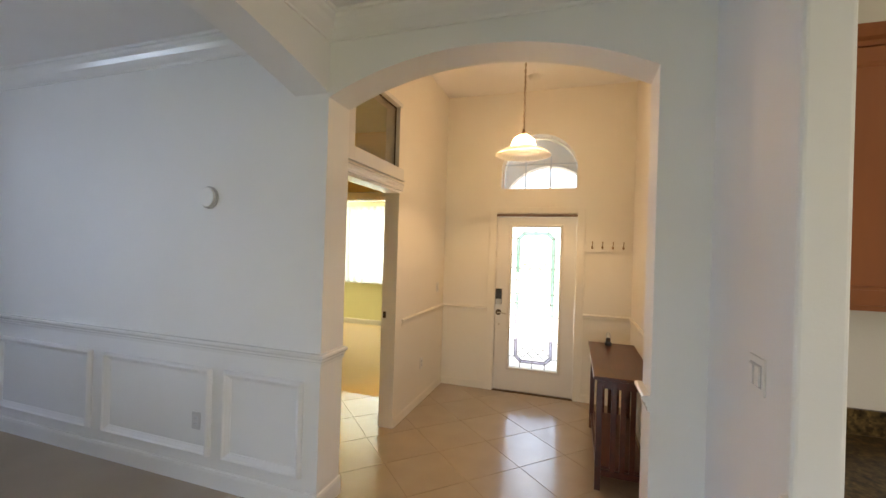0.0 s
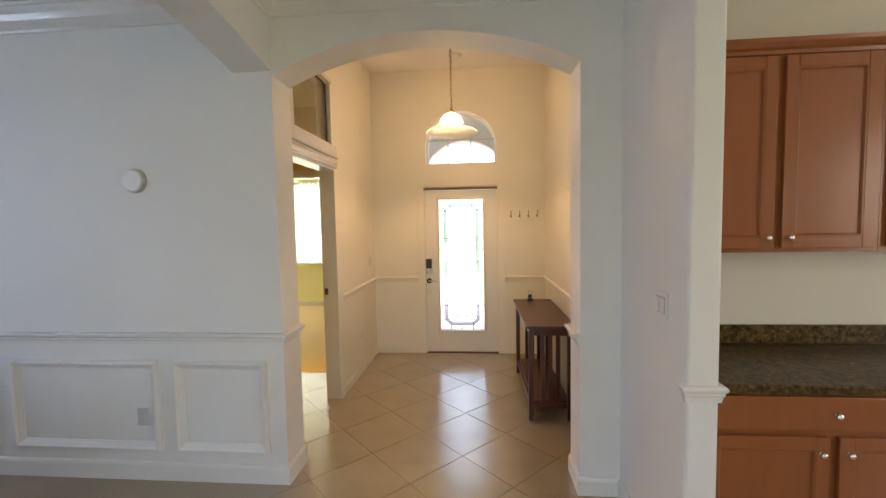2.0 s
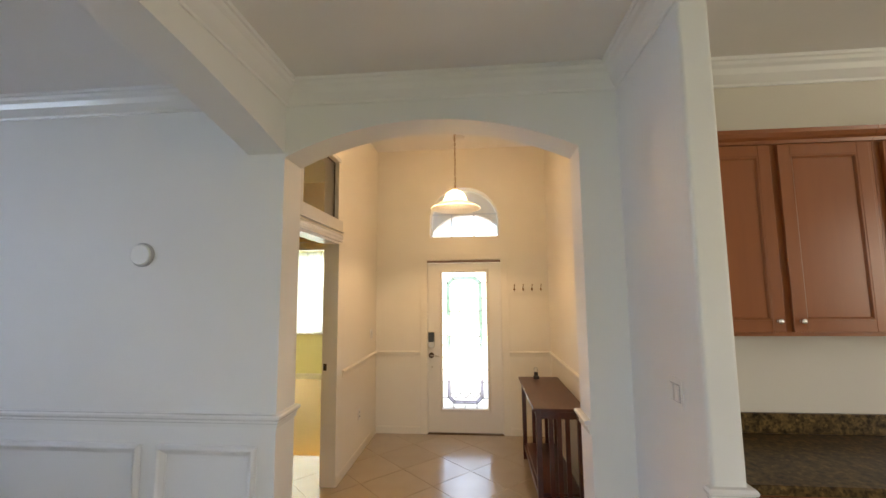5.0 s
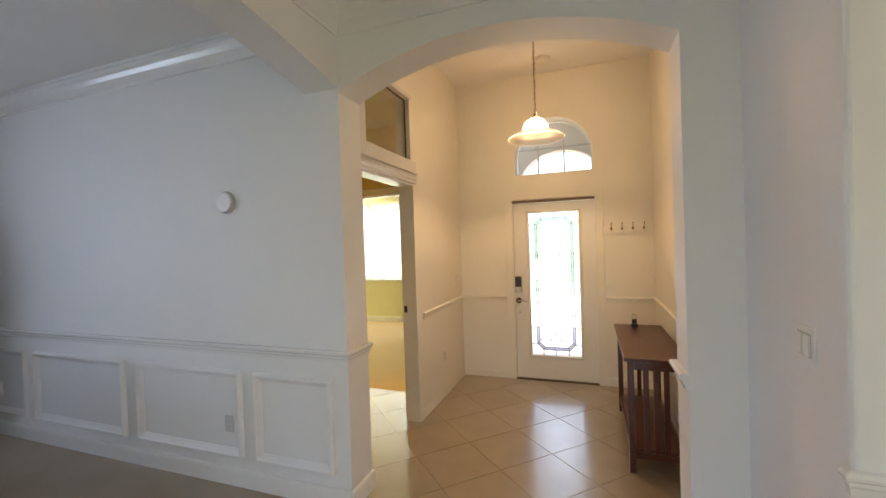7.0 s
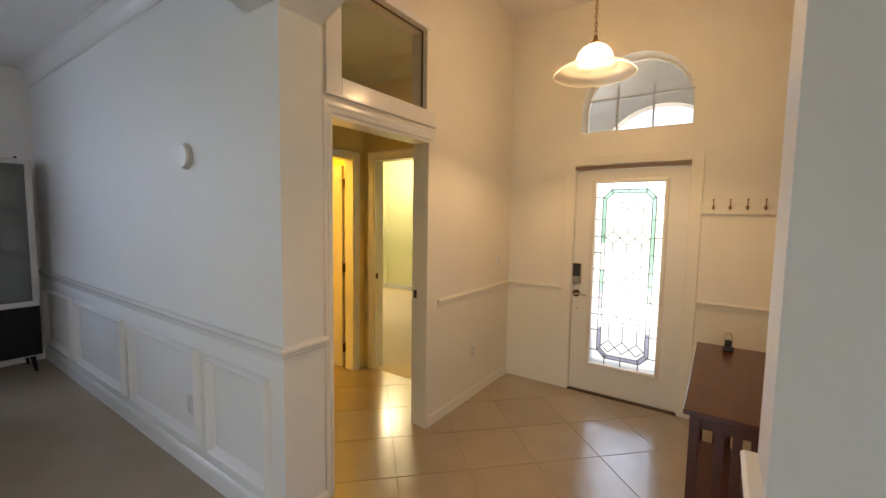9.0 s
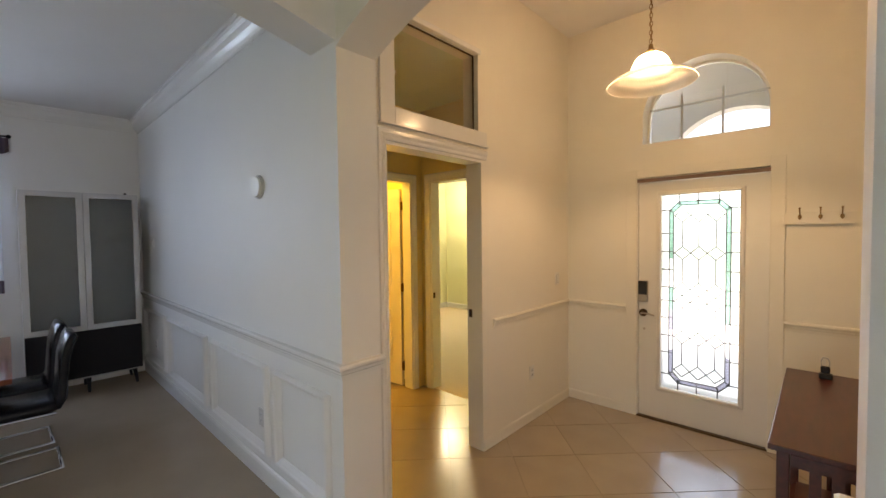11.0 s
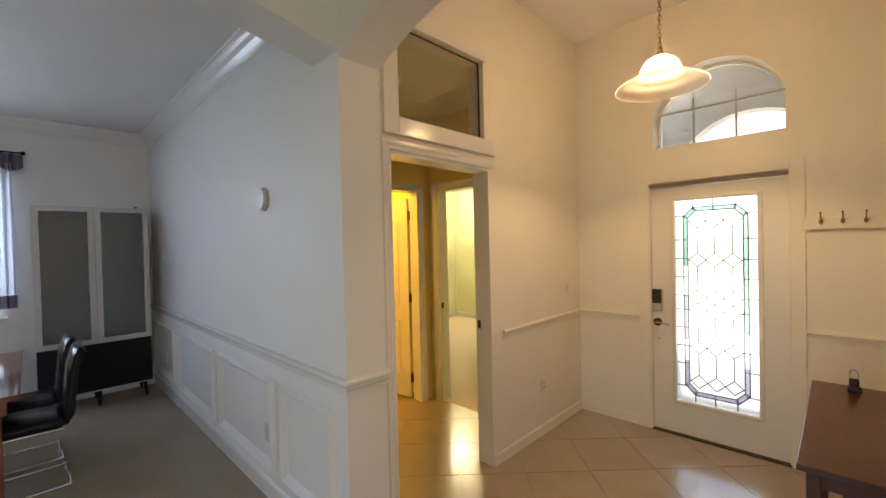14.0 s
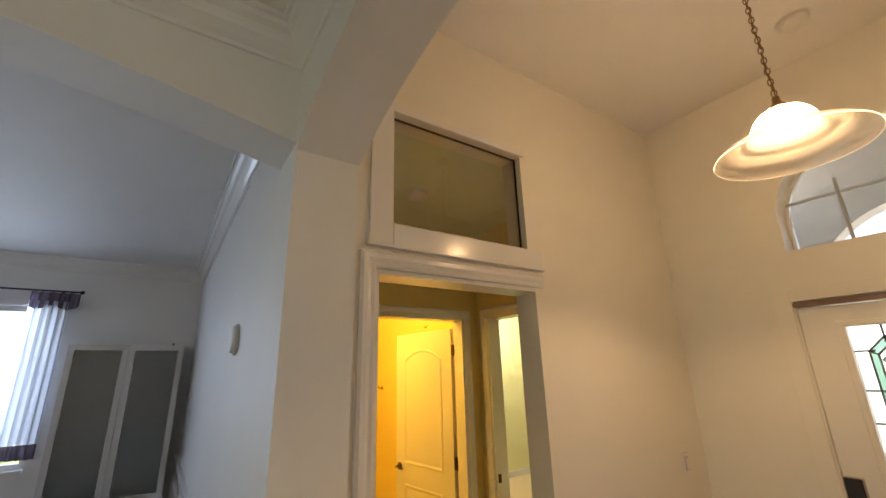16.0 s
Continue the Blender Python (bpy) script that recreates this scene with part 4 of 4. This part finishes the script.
def base_cabinet(xa, xb):
    o = Vector(((xa + xb) / 2, 2.735, 0))
    t = thing("base_cabinet", "cherry wood base cabinet with one drawer over two doors", "cabinet", tuple(o), group="kitchen base cabinets")
    yf = 2.13 - o.y
    mid = (xa + xb) / 2 - o.x - 0.022
    part("body", boxes((xa - o.x, xb - o.x, yf, 0, 0.1, 0.874)), CHERRY, t)
    part("toe_kick", boxes((xa - o.x, xb - o.x, yf + 0.06, 0, 0, 0.0995)), BLACKPLASTIC, t, "dark recessed toe kick")
    shaker(t, "drawer", xa + 0.03 - o.x, xb - 0.03 - o.x, 0.715, 0.862, yf - 0.001, drawer=True, knob_at=(mid, 0.785))
    shaker(t, "door", xa + 0.03 - o.x, mid - 0.02, 0.115, 0.685, yf - 0.001, knob_at=(mid - 0.055, 0.615))
    shaker(t, "door", mid + 0.02, xb - 0.03 - o.x, 0.115, 0.685, yf - 0.001, knob_at=(mid + 0.055, 0.615))


base_cabinet(1.262, 2.42)
base_cabinet(2.422, 3.30)
t = thing("worktop", "polished brown speckled granite worktop with a low upstand", "worktop", (2.28, 2.4, 0.875))
part("slab", boxes((-1.018, 1.03, -0.30, 0.335, 0, 0.039), bevel=0.006), GRANITE, t)
part("upstand", boxes((-1.018, 1.03, 0.312, 0.334, 0.0395, 0.145), bevel=0.003), GRANITE, t)


# ---- dining room furniture ----
def display_cabinet():
    y0, y1, z1, xf, xb = 1.656, 2.579, 2.09, -4.74, -5.15
    o = Vector((-4.95, (y0 + y1) / 2, 0))
    t = thing("display_cabinet", "white framed glass display cabinet with a black lower drawer", "cabinet", tuple(o))
    B = lambda a, b, c, d, e, f: (a - o.x, b - o.x, c - o.y, d - o.y, e, f)
    zb = 0.165
    part("carcass", boxes(B(xb, xf - 0.022, y0, y0 + 0.02, zb, z1), B(xb, xf - 0.022, y1 - 0.02, y1, zb, z1), B(xb, xf - 0.022, y0 + 0.02, y1 - 0.02, zb, zb + 0.02), B(xb, xf - 0.022, y0 + 0.02, y1 - 0.02, z1 - 0.02, z1), B(xb, xb + 0.008, y0 + 0.02, y1 - 0.02, zb + 0.02, z1 - 0.02), B(xb + 0.01, xf - 0.024, y0 + 0.021, y1 - 0.021, 0.675, 0.69)), LAMINATE, t, "white carcass")
    part("drawer_front", boxes(B(xf - 0.021, xf, y0 + 0.004, y1 - 0.004, zb + 0.012, 0.660), bevel=0.002), BLACK, t, "matt black drawer front")
    part("plinth_edge", boxes(B(xf - 0.021, xf + 0.002, y0, y1, zb, zb + 0.010)), LAMINATE, t, "white lower edge")
    ym = (y0 + y1) / 2
    for a, b in ((y0, ym - 0.002), (ym + 0.002, y1)):
        s = 0.05
        d = part("door", boxes(B(xf - 0.021, xf, a, a + s, 0.665, z1 - 0.004), B(xf - 0.021, xf, b - s, b, 0.665, z1 - 0.004), B(xf - 0.021, xf, a + s, b - s, 0.665, 0.665 + s), B(xf - 0.021, xf, a + s, b - s, z1 - 0.054, z1 - 0.004), bevel=0.0), LAMINATE, t, "white door frame")
        part("pane", boxes(B(xf - 0.013, xf - 0.009, a + s, b - s, 0.665 + s, z1 - 0.054)), OBSCURE, d, "slightly grey glass pane")
    for z in (1.17, 1.60):
        part("shelf", boxes(B(xb + 0.01, xf - 0.05, y0 + 0.022, y1 - 0.022, z, z + 0.012)), OBSCURE, t, "glass shelf")
    for y in (y0 + 0.07, ym, y1 - 0.07):
        for x in (xf - 0.06, xb + 0.06):
            bm = bmesh.new()
            rod(bm, (x - o.x, y - o.y, zb), (x - o.x + (0.02 if x > -4.9 else -0.02), y - o.y + (0.02 if y > ym else -0.02 if y < ym else 0.0), 0), 0.022, 14, 0.012)
            part("leg", bm, BLACK, t, "tapered black leg")


display_cabinet()
t = thing("cabinet_top_piece", "tiny dark object lying on the display cabinet", "ornament", (-4.8, 2.48, 2.09))
part("body", boxes((-0.012, 0.012, -0.012, 0.012, 0, 0.02), bevel=0.004), BLACKPLASTIC, t)


def dining_window():
    t = thing("window_dining", "white framed dining room window with bright daylight", "window", (W - 0.1, (WY0 + WY1) / 2, WZ0))
    cy = (WY0 + WY1) / 2
    a, b, h = WY0 - cy, WY1 - cy, WZ1 - WZ0
    part("window_frame", boxes((-0.03, 0.03, a, a + 0.05, 0, h), (-0.03, 0.03, b - 0.05, b, 0, h), (-0.03, 0.03, a + 0.05, b - 0.05, 0, 0.05), (-0.03, 0.03, a + 0.05, b - 0.05, h - 0.05, h), (-0.025, 0.025, -0.02, 0.02, 0.05, h - 0.05)), TRIM, t)
    for p, q in ((a + 0.05, -0.02), (0.02, b - 0.05)):
        part("pane", boxes((-0.004, 0.0, p, q, 0.05, h - 0.05)), GLASS, t)
    part("window_sill", boxes((0.031, 0.14, a - 0.0, b + 0.0, -0.02, 0.004), bevel=0.003), TRIM, t)


dining_window()


def curtain(name, label, place, width, height, along, folds, seed, band=0.0, cloth=None):
    rng = random.Random(seed)
    t = thing(name, label, "curtain", place)
    def sheet(z0, z1, mat, nm, lab, out=0.0):
        bm = bmesh.new()
        n, rows = folds * 8, 6
        ph = [rng.uniform(0, 6) for _ in range(3)]
        grid = []
        for j in range(rows + 1):
            z = z0 + (z1 - z0) * j / rows
            row = []
            for i in range(n + 1):
                u = i / n
                d = 0.022 * math.sin(u * folds * math.tau + ph[0]) + 0.010 * math.sin(u * folds * 2.3 * math.tau + ph[1] + z) + 0.006 * math.sin(z * 4 + ph[2]) + out
                c = (u - 0.5) * width
                row.append(bm.verts.new((d, c, z) if along == "y" else (c, d, z)))
            grid.append(row)
        for j in range(rows):
            for i in range(n):
                bm.faces.new((grid[j][i], grid[j][i + 1], grid[j + 1][i + 1], grid[j + 1][i]))
        part(nm, bm, mat, t, lab, True)
    sheet(band, height, cloth or SHEER, "sheer_panel", "white sheer fabric")
    if band:
        sheet(0, band - 0.003, SHEERDARK, "hem_band", "dark plum hem band")
    return t


curtain("sheer_curtain", "white sheer curtain with a dark hem on a rod", (W + 0.11, 1.395, 1.08), 0.30, 1.45, "y", 5, 4, 0.13)
t = VALANCE = thing("curtain_valance", "dark plum gathered valance on the curtain rod", "valance", (W + 0.12, 1.40, 2.50), group="valances on the curtain rod")
bm = bmesh.new()
for i in range(36):
    y0, y1 = -0.16 + i * 0.0105, -0.16 + (i + 1) * 0.0105
    d0, d1 = 0.02 * math.sin(i * 0.9), 0.02 * math.sin((i + 1) * 0.9)
    q = [bm.verts.new(c) for c in ((d0, y0, 0.12), (d1, y1, 0.12), (d1 * 1.4, y1, -0.035 - 0.02 * math.sin(i * 0.3)), (d0 * 1.4, y0, -0.035 - 0.02 * math.sin((i - 1) * 0.3)))]
    bm.faces.new(q)
bmesh.ops.remove_doubles(bm, verts=bm.verts, dist=0.0003)
part("fabric", bm, SHEERDARK, t, "", True)
copy_thing(VALANCE, pose(W + 0.12, 0.80, 2.50))
t = thing("curtain_rod", "black curtain rod with a small finial above the dining room window", "curtain rod", (W + 0.11, 0.35, 2.635))
bm = bmesh.new()
rod(bm, (0, -1.2, 0), (0, 1.26, 0), 0.009, 12)
part("pole", bm, BLACK, t)
for s in (-1.0, 1.12):
    bm = bmesh.new()
    box(bm, -0.11, 0.0, s - 0.008, s + 0.008, -0.012, 0.0)
    part("bracket", bm, BLACK, t)
bm = bmesh.new()
bmesh.ops.create_uvsphere(bm, u_segments=14, v_segments=10, radius=0.020, matrix=Matrix.Translation((0, 1.27, 0)))
part("finial", bm, BLACK, t)


def dining_chair(x, y, turn, first=None):
    """Faces local -x: the seat runs from the back at x = 0 to x = -0.45."""
    t = thing("dining_chair", "black leatherette cantilever dining chair with a chrome tube frame", "chair", (x, y, 0), turn, "chairs round the dining table")
    def pad(pts, w, th, nm):
        bm = bmesh.new()
        rows = []
        for i, p in enumerate(pts):
            p = Vector(p)
            d = (Vector(pts[min(i + 1, len(pts) - 1)]) - Vector(pts[max(i - 1, 0)])).normalized()
            nrm = Vector((-d.z, 0, d.x))
            row = []
            for a, b in ((-1, -0.4), (-0.94, -1), (0.94, -1), (1, -0.4), (1, 0.4), (0.94, 1), (0, 1.15), (-0.94, 1), (-1, 0.4)):
                row.append(bm.verts.new(p + Vector((0, a * w / 2, 0)) + nrm * (b * th / 2)))
            rows.append(row)
        for a, b in zip(rows, rows[1:]):
            for k in range(9):
                bm.faces.new((a[k], a[(k + 1) % 9], b[(k + 1) % 9], b[k]))
        bm.faces.new(rows[0])
        bm.faces.new(rows[-1][::-1])
        part(nm, bm, LEATHER, t, "", True)
    pad([(-0.45, 0, 0.455), (-0.40, 0, 0.462), (-0.2, 0, 0.452), (-0.04, 0, 0.45), (0.0, 0, 0.46)], 0.43, 0.06, "seat")
    pad([(0.0, 0, 0.44), (0.035, 0, 0.50), (0.045, 0, 0.62), (0.060, 0, 0.78), (0.090, 0, 0.89), (0.110, 0, 0.925)], 0.42, 0.05, "backrest")
    bm = bmesh.new()
    for s in (-0.2, 0.2):
        tube(bm, [(0.0, s, 0.41), (-0.38, s, 0.415), (-0.43, s, 0.39), (-0.44, s, 0.34), (-0.36, s, 0.06), (-0.33, s, 0.02), (-0.28, s, 0.013), (0.0, s, 0.013), (0.03, s, 0.014)], 0.0115, 10)
    tube(bm, [(0.02, -0.2, 0.014), (0.02, 0.2, 0.014)], 0.0115, 10)
    tube(bm, [(-0.02, -0.2, 0.405), (-0.02, 0.2, 0.405)], 0.010, 10)
    part("frame", bm, CHROME, t, "chrome tube frame", True)
    return t


CH = dining_chair(-3.23, 1.77, 90)
copy_thing(CH, pose(-3.76, 1.75, 0, 0, 0, 91))


def dining_table():
    t = thing("dining_table", "glossy reddish wooden dining table with square legs", "table", (-3.64, 1.09, 0))
    hx, hy = 0.81, 0.48
    part("tabletop", boxes((-hx, hx, -hy, hy, 0.715, 0.75), bevel=0.004), TABLEWOOD, t)
    part("apron", boxes((-hx + 0.08, hx - 0.08, -hy + 0.06, -hy + 0.08, 0.62, 0.7145), (-hx + 0.08, hx - 0.08, hy - 0.08, hy - 0.06, 0.62, 0.7145), (hx - 0.08, hx - 0.06, -hy + 0.06, hy - 0.06, 0.62, 0.7145), (-hx + 0.06, -hx + 0.08, -hy + 0.06, hy - 0.06, 0.62, 0.7145)), TABLEWOOD, t)
    for sx in (-1, 1):
        for sy in (-1, 1):
            cx, cy = sx * (hx - 0.12), sy * (hy - 0.12)
            part("leg", boxes((cx - 0.035, cx + 0.035, cy - 0.035, cy + 0.035, 0, 0.7145), bevel=0.004), TABLEWOOD, t)


dining_table()


# ---- inner doors ----
def panel_door(name, label, hinge, turn, width=0.79, height=2.10):
    """Hinge at the origin, leaf along local +x, thickness along +y; both faces panelled."""
    t = thing(name, label, "door", hinge, turn)
    part("leaf", boxes((0, width, 0, 0.035, 0.012, height), bevel=0.001), DOORPAINT, t)
    for side in (0, 1):
        f = (lambda x, z, h: (x, -h, z)) if side == 0 else (lambda x, z, h: (x, 0.035 + h, z))
        for z0, z1, arched in ((0.22, 0.82, False), (0.98, 1.96, True)):
            for c0, c1 in ((0.13, width - 0.13),):
                pts = [(c0, z0), (c1, z0)] + ([(x, z) for x, z in arc(c1, c0, z1 - 0.10, 0.09, 10)] if arched else [(c1, z1), (c0, z1)])
                bm = bmesh.new()
                sweep(bm, pts, [(0, 0), (0, 0.004), (0.010, 0.008), (0.022, 0.003), (0.028, 0.0)], f, closed=True)
                part("panel_moulding", bm, DOORPAINT, t)
    for z in (0.22, 1.06, 1.92):
        bm = bmesh.new()
        box(bm, -0.022, 0.02, -0.004, 0.0, z - 0.045, z + 0.045)
        box(bm, -0.030, -0.002, 0.006, 0.036, z - 0.045, z + 0.045)
        rod(bm, (-0.003, -0.008, z - 0.046), (-0.003, -0.008, z + 0.046), 0.007, 10)
        part("hinge", bm, BRONZE, t, "dark bronze hinge")
    bm = bmesh.new()
    for y, s in ((0.0, -1), (0.035, 1)):
        rod(bm, (width - 0.06, y + s * 0.001, 0.95), (width - 0.06, y + s * 0.010, 0.95), 0.030, 20)
        tube(bm, [(width - 0.06, y + s * 0.01, 0.95), (width - 0.06, y + s * 0.045, 0.95), (width - 0.10, y + s * 0.052, 0.952), (width - 0.16, y + s * 0.048, 0.945)], 0.008, 10)
    part("lever_handle", bm, BRONZE, t, "dark bronze lever handle", True)
    return t


panel_door("door_bath", "white two-panel bathroom door with an arched top panel, standing open", (-2.424, 4.436, 0), 187)
t = thing("robe_hook", "small metal robe hook on the open bathroom door", "hook", (-2.77, 4.354, 2.15), 187)
bm = bmesh.new()
tube(bm, [(0, 0, 0.0), (0, -0.02, -0.01), (0, -0.035, 0.0), (0, -0.04, 0.015)], 0.004, 8)
part("hook", bm, BRASS, t)

t = thing("towel_hook", "small metal towel hook on the yellow bathroom wall", "hook", (-4.08, BY, 1.585))
bm = bmesh.new()
rod(bm, (0, -0.001, 0), (0, -0.008, 0), 0.02, 16)
tube(bm, [(0, -0.008, 0), (0, -0.04, 0), (0, -0.05, 0.012), (0, -0.052, 0.03)], 0.006, 8)
part("hook", bm, BRASS, t, "", True)


# ---- bedroom window ----
def bedroom_window():
    cx = (NX0 + NX1) / 2
    t = thing("window_bedroom", "white framed bedroom window with bright daylight", "window", (cx, 8.36, NZ0))
    a, b, h = NX0 - cx, NX1 - cx, NZ1 - NZ0
    part("window_frame", boxes((a, a + 0.05, -0.03, 0.03, 0, h), (b - 0.05, b, -0.03, 0.03, 0, h), (a + 0.05, b - 0.05, -0.03, 0.03, 0, 0.05), (a + 0.05, b - 0.05, -0.03, 0.03, h - 0.05, h), (a + 0.05, b - 0.05, -0.025, 0.025, h / 2 - 0.02, h / 2 + 0.02)), TRIM, t)
    for p, q in ((0.05, h / 2 - 0.02), (h / 2 + 0.02, h - 0.05)):
        part("pane", boxes((a + 0.05, b - 0.05, 0.0, 0.004, p, q)), GLASS, t)
    part("window_sill", boxes((a, b, -0.13, -0.031, -0.02, 0.004), bevel=0.003), TRIM, t)


bedroom_window()
curtain("bedroom_sheer", "white sheer curtain hanging over the bedroom window", (-3.35, 8.20, 0.90), 1.75, 1.60, "x", 9, 8, cloth=SHEERBED)
t = thing("ceiling_light", "flush white bedroom ceiling light, lit", "ceiling light", (-4.58, 7.45, 2.75))
bm = bmesh.new()
lathe(bm, [(0.001, -0.09), (0.08, -0.083), (0.13, -0.06), (0.15, -0.03), (0.15, -0.02)], 32)
part("shade", bm, SHADE, t, "", True)
bm = bmesh.new()
lathe(bm, [(0.155, -0.022), (0.16, 0.0), (0.001, 0.0)], 32)
part("frame", bm, NICKEL, t)


# ---- floor tiles ----
S, GAP = 0.457, 0.004
CX, CY = 0.190, 3.052
tile_me = bpy.data.meshes.new("tile")
bm = bmesh.new()
hs = (S - GAP) / 2
box(bm, -hs, hs, -hs, hs, -0.011, 0.0)
es = [e for e in bm.edges if all(v.co.z > -0.001 for v in e.verts)]
bmesh.ops.bevel(bm, geom=es, offset=0.0012, segments=1, affect="EDGES")
bm.to_mesh(tile_me)
bm.free()
tile_me.materials.append(TILE)
R2 = S * math.sqrt(0.5)
REGIONS = ((-D, D, YW, YB), (XL, XR, YB, YD + 0.02), (-1.14, XR, -2.0, YW), (XR, 3.6, -0.6, 2.2), (XL - 0.14, XL, DY0, DY1), (-2.39, XL - 0.14, YB, BY + 0.02), (-4.2, -2.39, YB, BY))


def clipped_tile(cx, cy, x0, x1, y0, y1):
    k = hs * math.sqrt(2)
    poly = [(cx + k, cy), (cx, cy + k), (cx - k, cy), (cx, cy - k)]
    for axis, lim, sign in ((0, x0, 1), (0, x1, -1), (1, y0, 1), (1, y1, -1)):
        out = []
        for i, p in enumerate(poly):
            q = poly[(i + 1) % len(poly)]
            a, b = sign * (p[axis] - lim), sign * (q[axis] - lim)
            if a >= 0:
                out.append(p)
            if (a >= 0) != (b >= 0):
                f = a / (a - b)
                out.append((p[0] + (q[0] - p[0]) * f, p[1] + (q[1] - p[1]) * f))
        poly = out
        if len(poly) < 3:
            return None
    return poly


for rx0, rx1, ry0, ry1 in REGIONS:
    for i in range(-24, 25):
        for j in range(-24, 25):
            if (i + j) % 2:
                continue
            cx, cy = CX + i * R2, CY + R2 + j * R2
            if cx + R2 <= rx0 or cx - R2 >= rx1 or cy + R2 <= ry0 or cy - R2 >= ry1:
                continue
            inside = rx0 <= cx - R2 and cx + R2 <= rx1 and ry0 <= cy - R2 and cy + R2 <= ry1
            if inside:
                ob = new("tile", tile_me)
                ob.matrix_basis = pose(cx, cy, 0, 0, 0, 45)
                ob.parent = FLOOR_T
            else:
                poly = clipped_tile(cx, cy, rx0, rx1, ry0, ry1)
                if not poly:
                    continue
                area = abs(sum(poly[k][0] * poly[(k + 1) % len(poly)][1] - poly[(k + 1) % len(poly)][0] * poly[k][1] for k in range(len(poly)))) / 2
                if area < 0.002:
                    continue
                bm = bmesh.new()
                slab(bm, [(x - cx, y - cy) for x, y in poly], plan, -0.011, 0.0)
                ob = mesh("tile", bm, TILE)
                ob.matrix_basis = pose(cx, cy, 0)
                ob.parent = FLOOR_T
